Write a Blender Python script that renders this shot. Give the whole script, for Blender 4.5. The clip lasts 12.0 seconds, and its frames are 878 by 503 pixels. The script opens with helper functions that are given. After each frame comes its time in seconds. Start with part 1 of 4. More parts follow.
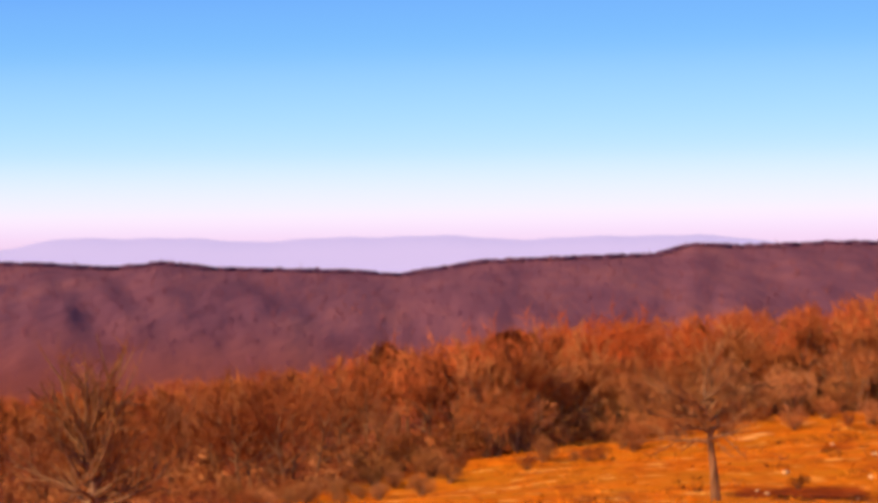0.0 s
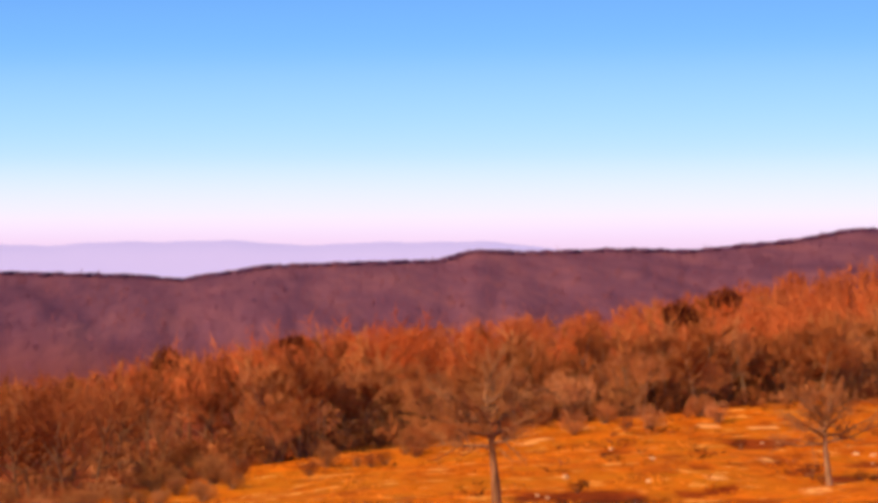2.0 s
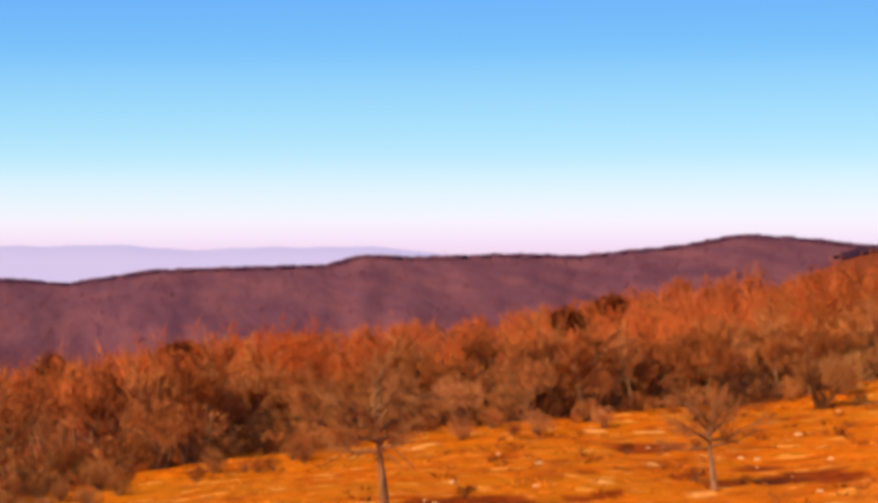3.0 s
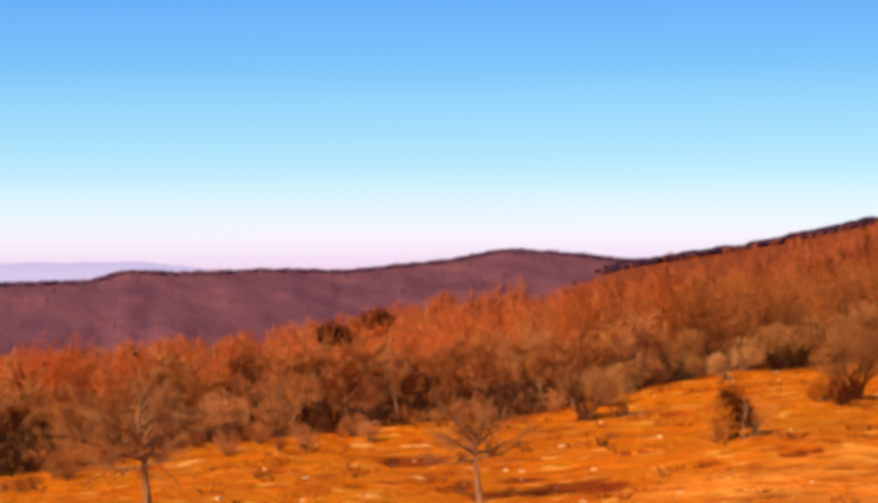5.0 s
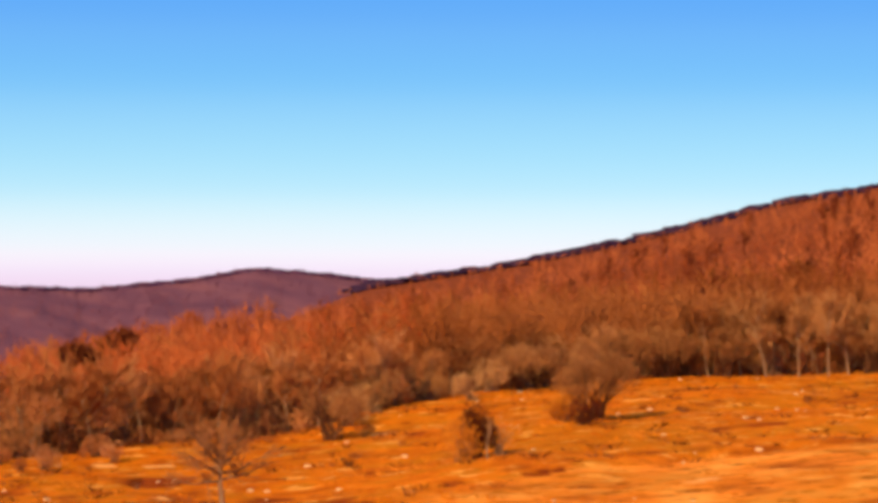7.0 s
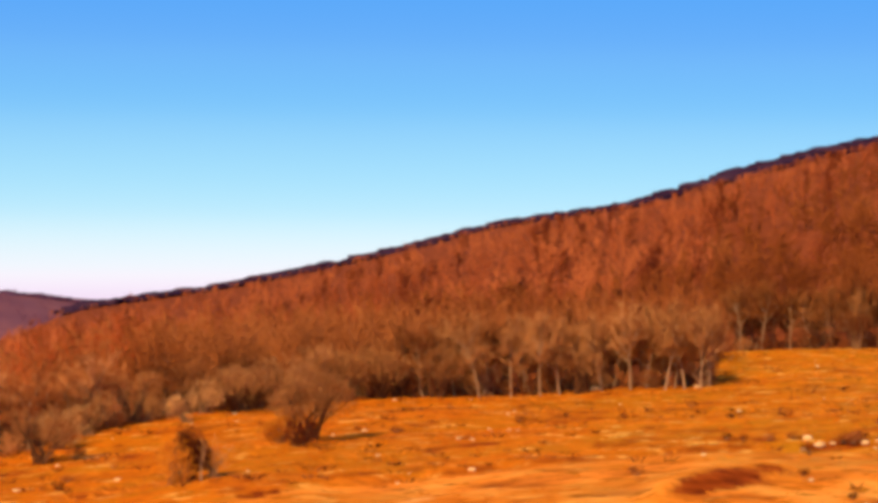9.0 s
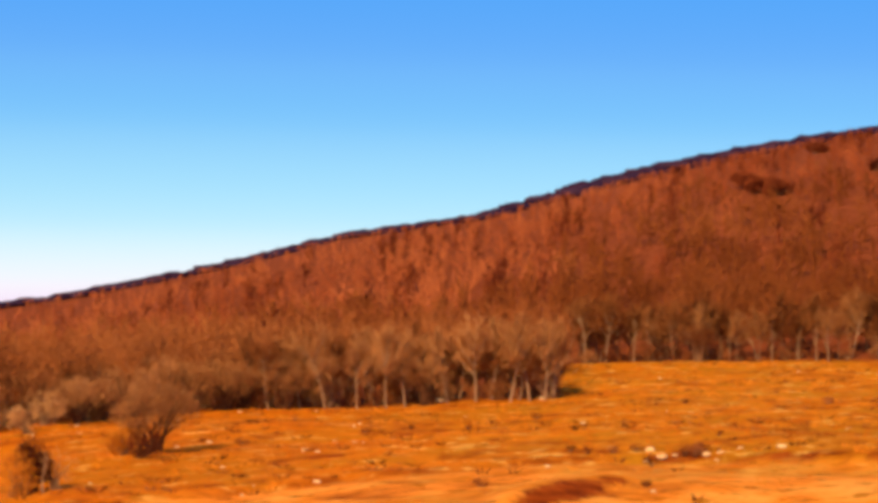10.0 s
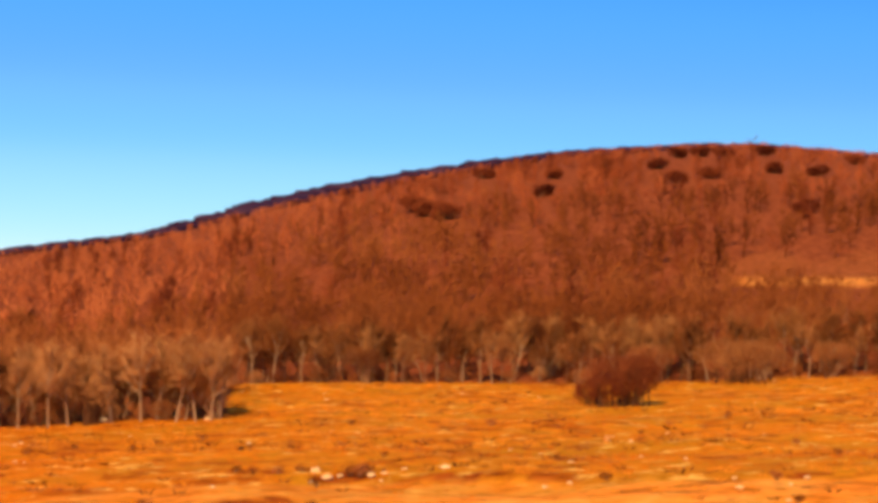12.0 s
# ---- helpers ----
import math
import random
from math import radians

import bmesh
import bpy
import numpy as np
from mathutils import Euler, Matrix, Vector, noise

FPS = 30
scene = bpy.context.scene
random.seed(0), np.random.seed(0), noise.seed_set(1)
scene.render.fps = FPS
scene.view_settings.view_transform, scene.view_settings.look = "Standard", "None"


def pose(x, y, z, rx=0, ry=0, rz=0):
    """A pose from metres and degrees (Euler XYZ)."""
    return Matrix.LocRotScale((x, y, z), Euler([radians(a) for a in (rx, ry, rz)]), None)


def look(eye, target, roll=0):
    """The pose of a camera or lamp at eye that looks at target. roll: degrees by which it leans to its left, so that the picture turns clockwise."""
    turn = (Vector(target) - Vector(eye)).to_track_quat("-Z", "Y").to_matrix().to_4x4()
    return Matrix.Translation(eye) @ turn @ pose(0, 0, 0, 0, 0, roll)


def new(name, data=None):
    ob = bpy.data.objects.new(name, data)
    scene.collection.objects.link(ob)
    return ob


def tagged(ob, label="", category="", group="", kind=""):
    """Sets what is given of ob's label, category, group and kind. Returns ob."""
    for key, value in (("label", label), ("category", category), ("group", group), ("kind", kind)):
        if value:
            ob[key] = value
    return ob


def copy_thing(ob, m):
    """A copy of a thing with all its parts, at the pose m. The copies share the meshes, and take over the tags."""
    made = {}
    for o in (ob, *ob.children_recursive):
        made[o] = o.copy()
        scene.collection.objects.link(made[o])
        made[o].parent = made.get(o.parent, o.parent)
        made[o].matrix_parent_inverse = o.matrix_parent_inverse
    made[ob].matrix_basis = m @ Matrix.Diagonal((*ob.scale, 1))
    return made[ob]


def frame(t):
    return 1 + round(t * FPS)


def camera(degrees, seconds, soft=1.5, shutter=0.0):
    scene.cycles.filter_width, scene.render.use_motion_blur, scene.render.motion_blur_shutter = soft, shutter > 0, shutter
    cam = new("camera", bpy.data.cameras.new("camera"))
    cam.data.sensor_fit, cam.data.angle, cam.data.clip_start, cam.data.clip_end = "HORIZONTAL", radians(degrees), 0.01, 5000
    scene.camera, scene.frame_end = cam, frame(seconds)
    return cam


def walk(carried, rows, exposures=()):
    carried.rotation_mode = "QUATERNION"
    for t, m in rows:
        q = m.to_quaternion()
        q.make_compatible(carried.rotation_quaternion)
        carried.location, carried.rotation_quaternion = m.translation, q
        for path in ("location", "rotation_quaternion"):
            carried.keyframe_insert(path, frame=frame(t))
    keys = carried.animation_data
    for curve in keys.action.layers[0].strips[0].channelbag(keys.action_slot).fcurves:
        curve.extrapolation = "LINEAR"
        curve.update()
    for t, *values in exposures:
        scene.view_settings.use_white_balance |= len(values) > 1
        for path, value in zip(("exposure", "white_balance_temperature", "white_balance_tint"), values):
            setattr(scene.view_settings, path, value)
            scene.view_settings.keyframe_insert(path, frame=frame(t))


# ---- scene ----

# The camera stands on a hillside and turns to the right, tilting slowly up.
EYE = 1.7
cam = camera(24.0, 12.0, soft=4.3)
walk(cam, [
    (0.0, pose(0, 0, EYE, 90.311, 0.470, 0.000)),
    (0.5, pose(0, 0, EYE, 90.338, 0.456, -1.347)),
    (1.0, pose(0, 0, EYE, 90.353, 0.270, -2.871)),
    (1.5, pose(0, 0, EYE, 90.380, 0.202, -4.423)),
    (2.0, pose(0, 0, EYE, 90.438, 0.163, -5.994)),
    (2.5, pose(0, 0, EYE, 90.506, 0.124, -7.543)),
    (3.0, pose(0, 0, EYE, 90.577, 0.058, -9.096)),
    (5.0, pose(0, 0, EYE, 90.963, 0.282, -15.575)),
    (5.5, pose(0, 0, EYE, 91.089, 0.214, -17.221)),
    (6.0, pose(0, 0, EYE, 91.211, 0.151, -18.938)),
    (6.5, pose(0, 0, EYE, 91.351, 0.050, -20.718)),
    (7.0, pose(0, 0, EYE, 91.499, -0.059, -22.590)),
    (9.0, pose(0, 0, EYE, 92.099, -0.085, -30.468)),
    (9.5, pose(0, 0, EYE, 92.267, -0.141, -32.582)),
    (10.0, pose(0, 0, EYE, 92.441, -0.322, -34.730)),
    (10.5, pose(0, 0, EYE, 92.611, -0.488, -36.955)),
    (11.0, pose(0, 0, EYE, 92.789, -0.575, -39.256)),
    (11.5, pose(0, 0, EYE, 92.942, -0.844, -41.563)),
    (12.0, pose(0, 0, EYE, 93.101, -0.888, -43.927)),
], [(0.0, 0.0, 6500, 22), (1.0, 0.0, 6500, 26), (2.0, 0.0, 6500, 24), (3.0, 0.0, 6500, 12), (4.8, 0.0, 6500, 10), (9.5, 0.0, 6500, 10), (10.5, 0.03, 6500, 10), (11.2, 0.07, 6500, 10), (12.0, 0.16, 6500, 10)])

# ---- light ----
SUN_AZ, SUN_EL = -122.0, 36.0      # degrees right of the first view, degrees up
world = bpy.data.worlds.new("sky")
scene.world = world
world.use_nodes = True
wn, wl = world.node_tree.nodes, world.node_tree.links
wn.clear()
w_out, w_bg = wn.new("ShaderNodeOutputWorld"), wn.new("ShaderNodeBackground")
w_sky, w_co = wn.new("ShaderNodeTexSky"), wn.new("ShaderNodeTexCoord")
w_map, w_nrm = wn.new("ShaderNodeMapping"), wn.new("ShaderNodeVectorMath")
w_sky.sky_type, w_sky.sun_disc = "NISHITA", False
w_sky.sun_elevation, w_sky.sun_rotation = radians(SUN_EL), radians(SUN_AZ)
w_sky.air_density, w_sky.dust_density, w_sky.ozone_density, w_sky.altitude = 1.0, 0.6, 3.0, 600
w_map.inputs["Scale"].default_value = (1, 1, 2.2)
w_nrm.operation = "NORMALIZE"
wl.new(w_co.outputs["Generated"], w_map.inputs["Vector"])
wl.new(w_map.outputs[0], w_nrm.inputs[0])
wl.new(w_nrm.outputs[0], w_sky.inputs[0])
# clear winter sky: the Nishita dome above, a band of bright haze along the horizon, thickest over the far valley
w_sep, w_ramp = wn.new("ShaderNodeSeparateXYZ"), wn.new("ShaderNodeValToRGB")
w_dim, w_mix = wn.new("ShaderNodeVectorMath"), wn.new("ShaderNodeMix")
w_fac = wn.new("ShaderNodeMapRange")
w_dim.operation, w_dim.inputs["Scale"].default_value = "SCALE", 0.13
w_mix.data_type = "RGBA"
HAZE = ((0.0, (0.84, 0.60, 0.82)), (0.014, (0.94, 0.75, 0.95)), (0.026, (0.93, 0.93, 1.0)), (0.052, (0.54, 0.86, 1.0)),
        (0.094, (0.25, 0.63, 1.0)), (0.130, (0.135, 0.455, 1.0)), (0.185, (0.055, 0.34, 1.0)), (0.5, (0.03, 0.14, 0.55)))
w_ramp.color_ramp.interpolation = "CARDINAL"
while len(w_ramp.color_ramp.elements) < len(HAZE):
    w_ramp.color_ramp.elements.new(0.5)
for e, (p, c) in zip(w_ramp.color_ramp.elements, HAZE):
    e.position, e.color = p, (*c, 1)
w_fac.inputs["From Min"].default_value, w_fac.inputs["From Max"].default_value = 0.2, 0.55
w_fac.inputs["To Min"].default_value, w_fac.inputs["To Max"].default_value = 0.88, 0.0
wl.new(w_co.outputs["Generated"], w_sep.inputs[0])
w_dot, w_thin, w_rise = wn.new("ShaderNodeVectorMath"), wn.new("ShaderNodeMath"), wn.new("ShaderNodeMath")
w_dot.operation, w_dot.inputs[1].default_value = "DOT_PRODUCT", (math.sin(radians(20)), math.cos(radians(20)), 0)
w_thin.operation, w_thin.inputs[1].default_value, w_thin.inputs[2].default_value = "MULTIPLY_ADD", -0.5, 1.44
w_rise.operation = "MULTIPLY"
wl.new(w_co.outputs["Generated"], w_dot.inputs[0])
wl.new(w_dot.outputs["Value"], w_thin.inputs[0])
wl.new(w_thin.outputs[0], w_rise.inputs[0])
wl.new(w_sep.outputs["Z"], w_rise.inputs[1])
wl.new(w_rise.outputs[0], w_ramp.inputs[0])
wl.new(w_sep.outputs["Z"], w_fac.inputs["Value"])
wl.new(w_sky.outputs[0], w_dim.inputs[0])
wl.new(w_fac.outputs[0], w_mix.inputs[0])
wl.new(w_dim.outputs[0], w_mix.inputs[6])
wl.new(w_ramp.outputs[0], w_mix.inputs[7])
wl.new(w_mix.outputs[2], w_bg.inputs["Color"])
w_bg.inputs["Strength"].default_value = 1.0
wl.new(w_bg.outputs[0], w_out.inputs["Surface"])

sun = new("sun", bpy.data.lights.new("sun", "SUN"))
sun.data.energy, sun.data.angle, sun.data.color = 5.6, radians(0.6), (1.0, 0.685, 0.36)
sa, se = radians(SUN_AZ), radians(SUN_EL)
sun_way = Vector((math.sin(sa) * math.cos(se), math.cos(sa) * math.cos(se), math.sin(se)))
sun.matrix_world = look(sun_way * 50, (0, 0, 0))


# ---- materials ----
def shader(name, rough=0.9, spec=0.2):
    m = bpy.data.materials.new(name)
    m.use_nodes = True
    n, l = m.node_tree.nodes, m.node_tree.links
    b = n["Principled BSDF"]
    b.inputs["Roughness"].default_value = rough
    b.inputs["Specular IOR Level"].default_value = spec
    return m, n, l, b


def ramp(n, stops):
    r = n.new("ShaderNodeValToRGB")
    while len(r.color_ramp.elements) < len(stops):
        r.color_ramp.elements.new(0.5)
    for e, (p, c) in zip(r.color_ramp.elements, stops):
        e.position, e.color = p, (*c, 1)
    return r


def noise_tex(n, l, scale, detail=4, rough=0.55, stretch=None):
    co = n.new("ShaderNodeTexCoord")
    t = n.new("ShaderNodeTexNoise")
    t.inputs["Scale"].default_value, t.inputs["Detail"].default_value, t.inputs["Roughness"].default_value = scale, detail, rough
    if stretch:
        mp = n.new("ShaderNodeMapping")
        mp.inputs["Scale"].default_value = stretch
        l.new(co.outputs["Object"], mp.inputs[0])
        l.new(mp.outputs[0], t.inputs["Vector"])
    else:
        l.new(co.outputs["Object"], t.inputs["Vector"])
    return t


def mixed(n, l, a, b, fac, mode="MIX"):
    m = n.new("ShaderNodeMix")
    m.data_type, m.blend_type = "RGBA", mode
    for sock, v in ((m.inputs[0], fac), (m.inputs[6], a), (m.inputs[7], b)):
        if isinstance(v, bpy.types.NodeSocket):
            l.new(v, sock)
        elif isinstance(v, tuple):
            sock.default_value = (*v, 1)
        else:
            sock.default_value = v
    return m.outputs[2]


def plant_material(name, stops, source="tone", rough=0.85, fine=3.0):
    """Twigs and leaves: one tone a plant, with finer variation through it."""
    m, n, l, b = shader(name, rough, 0.04)
    if source == "tone":
        at = n.new("ShaderNodeAttribute")
        at.attribute_name = "tone"
        value = at.outputs["Fac"]
    else:
        value = n.new("ShaderNodeObjectInfo").outputs["Random"]
    t = noise_tex(n, l, fine, 3)
    add = n.new("ShaderNodeMath")
    add.operation, add.inputs[1].default_value = "MULTIPLY_ADD", 0.7
    sub = n.new("ShaderNodeMath")
    sub.operation, sub.inputs[1].default_value = "SUBTRACT", 0.35
    l.new(value, sub.inputs[0])
    l.new(t.outputs["Fac"], add.inputs[0])
    l.new(sub.outputs[0], add.inputs[2])
    r = ramp(n, stops)
    l.new(add.outputs[0], r.inputs[0])
    l.new(r.outputs[0], b.inputs["Base Color"])
    return m


# twigs' own russet, with some blue put in for haze over the slope
RUSSET = ((0.0, (0.113, 0.0221, 0.0070)), (0.3, (0.209, 0.0444, 0.0133)), (0.65, (0.344, 0.0782, 0.0236)), (1.0, (0.478, 0.1365, 0.0455)))
MARGIN = ((0.0, (0.142, 0.0222, 0.0056)), (0.3, (0.321, 0.0558, 0.0125)), (0.65, (0.476, 0.0962, 0.0226)), (1.0, (0.589, 0.1733, 0.0541)))
GREYBROWN = ((0.0, (0.138, 0.0402, 0.0118)), (0.4, (0.276, 0.0935, 0.0258)), (0.7, (0.386, 0.1443, 0.0427)), (1.0, (0.497, 0.2185, 0.0736)))
BROWN = ((0.0, (0.072, 0.0164, 0.0036)), (0.3, (0.154, 0.0379, 0.0082)), (0.65, (0.253, 0.0696, 0.0163)), (1.0, (0.374, 0.1249, 0.0363)))
# bare wood's purple-grey, with the haze of distance put into the colour
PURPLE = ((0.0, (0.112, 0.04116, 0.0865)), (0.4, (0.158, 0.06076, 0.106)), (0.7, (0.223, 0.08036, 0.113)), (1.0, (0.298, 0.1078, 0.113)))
TAN = ((0.0, (0.135, 0.0307, 0.0087)), (0.35, (0.270, 0.0691, 0.0196)), (0.7, (0.391, 0.1306, 0.0412)), (1.0, (0.463, 0.1995, 0.0781)))
PALE = ((0.0, (0.42, 0.19, 0.060)), (0.5, (0.53, 0.27, 0.095)), (1.0, (0.64, 0.36, 0.145)))
OCHRE = ((0.0, (0.408, 0.1287, 0.0120)), (0.5, (0.640, 0.2242, 0.0190)), (1.0, (0.640, 0.2690, 0.0330)))
DARK = ((0.0, (0.070, 0.0129, 0.0052)), (0.5, (0.140, 0.0279, 0.0095)), (1.0, (0.222, 0.0497, 0.0148)))
UMBER = ((0.0, (0.095, 0.0267, 0.0077)), (0.4, (0.185, 0.0619, 0.0163)), (0.7, (0.267, 0.0980, 0.0275)), (1.0, (0.361, 0.1548, 0.0499)))
TAWNY = ((0.0, (0.30, 0.122, 0.038)), (0.5, (0.38, 0.165, 0.055)), (1.0, (0.47, 0.215, 0.078)))
OAK = ((0.0, (0.10, 0.023, 0.008)), (0.5, (0.15, 0.036, 0.012)), (1.0, (0.21, 0.054, 0.017)))
# near-black blue: silhouette shade of the skyline put into the twig colour
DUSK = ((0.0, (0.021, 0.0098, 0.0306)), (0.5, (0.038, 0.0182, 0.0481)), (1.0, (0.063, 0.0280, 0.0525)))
m_ochre_own = plant_material("ochre_twigs_single", OCHRE, "object")
m_brown = plant_material("brown_twigs", BROWN)
m_margin_own = plant_material("tan_twigs_single", TAN, "object")
m_pale_own = plant_material("pale_twigs_single", PALE, "object")
m_brown_own = plant_material("brown_twigs_single", BROWN, "object")
m_margin = plant_material("margin_twigs", MARGIN)
FRINGE = ((0.0, (0.214, 0.0579, 0.0169)), (0.4, (0.376, 0.1226, 0.0348)), (0.7, (0.487, 0.1823, 0.0564)), (1.0, (0.580, 0.2569, 0.0987)))
m_fringe = plant_material("tan_grey_twigs", FRINGE)
m_fringe_own = plant_material("tan_grey_twigs_single", FRINGE, "object")
# skyline dark thinned to violet: distance haze put into the colour
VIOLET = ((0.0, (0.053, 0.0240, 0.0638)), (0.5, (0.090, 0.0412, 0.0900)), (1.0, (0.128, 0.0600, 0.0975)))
m_violet = plant_material("hazed_skyline_twigs", VIOLET)
m_dusk = plant_material("skyline_shade_twigs", DUSK)
m_russet = plant_material("russet_twigs", RUSSET)
m_purple = plant_material("hazed_bare_wood", PURPLE, fine=0.05)
m_dark = plant_material("dark_evergreen_scrub", DARK)
m_grey_own = plant_material("grey_brown_twigs_single", GREYBROWN, "object")
m_umber_own = plant_material("umber_twigs_single", UMBER, "object")
m_tawny_own = plant_material("tawny_twigs_single", TAWNY, "object")
m_oak_own = plant_material("withered_oak_leaves", OAK, "object")
m_dark_own = plant_material("dark_scrub_single", DARK, "object")


def bark_material(name, dark, pale):
    m, n, l, b = shader(name, 0.9, 0.15)
    t = noise_tex(n, l, 5.0, 5, 0.6, (1, 1, 0.25))
    r = ramp(n, ((0.3, dark), (0.62, pale)))
    l.new(t.outputs["Fac"], r.inputs[0])
    l.new(r.outputs[0], b.inputs["Base Color"])
    bump = n.new("ShaderNodeBump")
    bump.inputs["Strength"].default_value, bump.inputs["Distance"].default_value = 0.6, 0.03
    l.new(t.outputs["Fac"], bump.inputs["Height"])
    l.new(bump.outputs[0], b.inputs["Normal"])
    return m


m_bark = bark_material("brown_bark", (0.10, 0.045, 0.02), (0.33, 0.17, 0.08))
m_bark_dark = bark_material("dark_bark", (0.05, 0.018, 0.007), (0.14, 0.055, 0.02))
m_bark_pale = bark_material("pale_bark", (0.17, 0.088, 0.042), (0.45, 0.275, 0.145))
m_rock = bark_material("pale_limestone", (0.50, 0.30, 0.12), (0.86, 0.60, 0.30))

# ground: dry grass with bare soil, leaf litter under the woods
m_ground, gn, gl, gb = shader("dry_meadow_ground", 0.95, 0.02)
g1 = noise_tex(gn, gl, 0.24, 6, 0.62)
g2 = noise_tex(gn, gl, 0.8, 5, 0.65)
g3 = noise_tex(gn, gl, 0.33, 4, 0.55)
ga = ramp(gn, ((0.28, (0.27, 0.055, 0.004)), (0.42, (0.53, 0.120, 0.003)), (0.52, (0.70, 0.182, 0.004)), (0.61, (0.50, 0.155, 0.005)), (0.68, (0.67, 0.198, 0.006)), (0.80, (0.84, 0.34, 0.05))))
gl.new(g1.outputs["Fac"], ga.inputs[0])
gc = ramp(gn, ((0.30, (0.78, 0.74, 0.70)), (0.5, (1, 1, 1)), (0.70, (1.12, 1.1, 1.08))))
gl.new(g2.outputs["Fac"], gc.inputs[0])
g5 = noise_tex(gn, gl, 0.07, 4, 0.6)
olive = ramp(gn, ((0.46, (0, 0, 0)), (0.64, (0.75, 0.75, 0.75))))
gl.new(g5.outputs["Fac"], olive.inputs[0])
g6 = noise_tex(gn, gl, 0.5, 3, 0.6)
bleached = ramp(gn, ((0.57, (0, 0, 0)), (0.68, (0.85, 0.85, 0.85))))
gl.new(g6.outputs["Fac"], bleached.inputs[0])
base_grass = mixed(gn, gl, ga.outputs[0], (0.47, 0.155, 0.005), olive.outputs[0])
base_grass = mixed(gn, gl, base_grass, (0.88, 0.43, 0.08), bleached.outputs[0])
sward = gn.new("ShaderNodeAttribute")
sward.attribute_name = "sward"
base_grass = mixed(gn, gl, base_grass, mixed(gn, gl, (1.0, 1.0, 1.0), (0.97, 1.17, 1.3), sward.outputs["Fac"]), 1.0, "MULTIPLY")
grass_col = mixed(gn, gl, base_grass, gc.outputs[0], 1.0, "MULTIPLY")
soil = ramp(gn, ((0.54, (0, 0, 0)), (0.64, (1, 1, 1))))
gl.new(g3.outputs["Fac"], soil.inputs[0])
bare = gn.new("ShaderNodeAttribute")
bare.attribute_name = "soil"
soil_sum = gn.new("ShaderNodeMath")
soil_sum.use_clamp = True
soil_half = gn.new("ShaderNodeMath")
soil_half.operation, soil_half.inputs[1].default_value = "MULTIPLY", 0.65
gl.new(soil.outputs[0], soil_half.inputs[0])
gl.new(soil_half.outputs[0], soil_sum.inputs[0])
gl.new(bare.outputs["Fac"], soil_sum.inputs[1])
soil_tint = ramp(gn, ((0.35, (0.15, 0.022, 0.002)), (0.6, (0.34, 0.062, 0.005))))
gl.new(g2.outputs["Fac"], soil_tint.inputs[0])
soiled = mixed(gn, gl, grass_col, soil_tint.outputs[0], soil_sum.outputs[0])
sandy = gn.new("ShaderNodeAttribute")
sandy.attribute_name = "sand"
sand_tint = ramp(gn, ((0.32, (0.60, 0.155, 0.012)), (0.46, (0.90, 0.275, 0.024)), (0.62, (0.95, 0.40, 0.07))))
gl.new(g1.outputs["Fac"], sand_tint.inputs[0])
sand_fac = gn.new("ShaderNodeMath")
sand_fac.operation = "MULTIPLY"
sand_cut = ramp(gn, ((0.36, (0.0, 0.0, 0.0)), (0.47, (1, 1, 1))))
gl.new(g2.outputs["Fac"], sand_cut.inputs[0])
gl.new(sandy.outputs["Fac"], sand_fac.inputs[0])
gl.new(sand_cut.outputs[0], sand_fac.inputs[1])
soiled = mixed(gn, gl, soiled, sand_tint.outputs[0], sand_fac.outputs[0])
chalky = gn.new("ShaderNodeAttribute")
chalky.attribute_name = "chalk"
soiled = mixed(gn, gl, soiled, (0.92, 0.47, 0.14), chalky.outputs["Fac"])
litter = ramp(gn, ((0.3, (0.13, 0.029, 0.011)), (0.5, (0.225, 0.054, 0.018)), (0.7, (0.33, 0.092, 0.031))))
gl.new(g2.outputs["Fac"], litter.inputs[0])
cover = gn.new("ShaderNodeAttribute")
cover.attribute_name = "woods"
# distance haze put into the far slope's ground colour as purple
far_haze_tint = ramp(gn, ((0.3, (0.115, 0.047, 0.084)), (0.5, (0.175, 0.072, 0.106)), (0.72, (0.26, 0.104, 0.118))))
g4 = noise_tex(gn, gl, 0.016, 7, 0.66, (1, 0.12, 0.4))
gl.new(g4.outputs["Fac"], far_haze_tint.inputs[0])
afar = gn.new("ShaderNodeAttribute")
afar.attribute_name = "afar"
floor_col = mixed(gn, gl, litter.outputs[0], far_haze_tint.outputs[0], afar.outputs["Fac"])
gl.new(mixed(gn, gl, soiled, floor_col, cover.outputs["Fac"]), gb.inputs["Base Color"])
gbump = gn.new("ShaderNodeBump")
gbump.inputs["Strength"].default_value, gbump.inputs["Distance"].default_value = 0.25, 0.05
gl.new(g2.outputs["Fac"], gbump.inputs["Height"])
crowns = noise_tex(gn, gl, 0.05, 6, 0.62, (1, 0.12, 0.5))
far_rise = gn.new("ShaderNodeMath")
far_rise.operation = "MULTIPLY"
gl.new(crowns.outputs["Fac"], far_rise.inputs[0])
gl.new(afar.outputs["Fac"], far_rise.inputs[1])
canopy = gn.new("ShaderNodeBump")
canopy.inputs["Strength"].default_value, canopy.inputs["Distance"].default_value = 0.5, 10.0
gl.new(far_rise.outputs[0], canopy.inputs["Height"])
gl.new(gbump.outputs[0], canopy.inputs["Normal"])
gl.new(canopy.outputs[0], gb.inputs["Normal"])

# even lilac glow stands in for the haze over the mountains
m_far, fn, fl, fb = shader("haze_glow_mountains", 1.0, 0.0)
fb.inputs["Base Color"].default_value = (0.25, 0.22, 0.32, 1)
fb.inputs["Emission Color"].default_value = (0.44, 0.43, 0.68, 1)
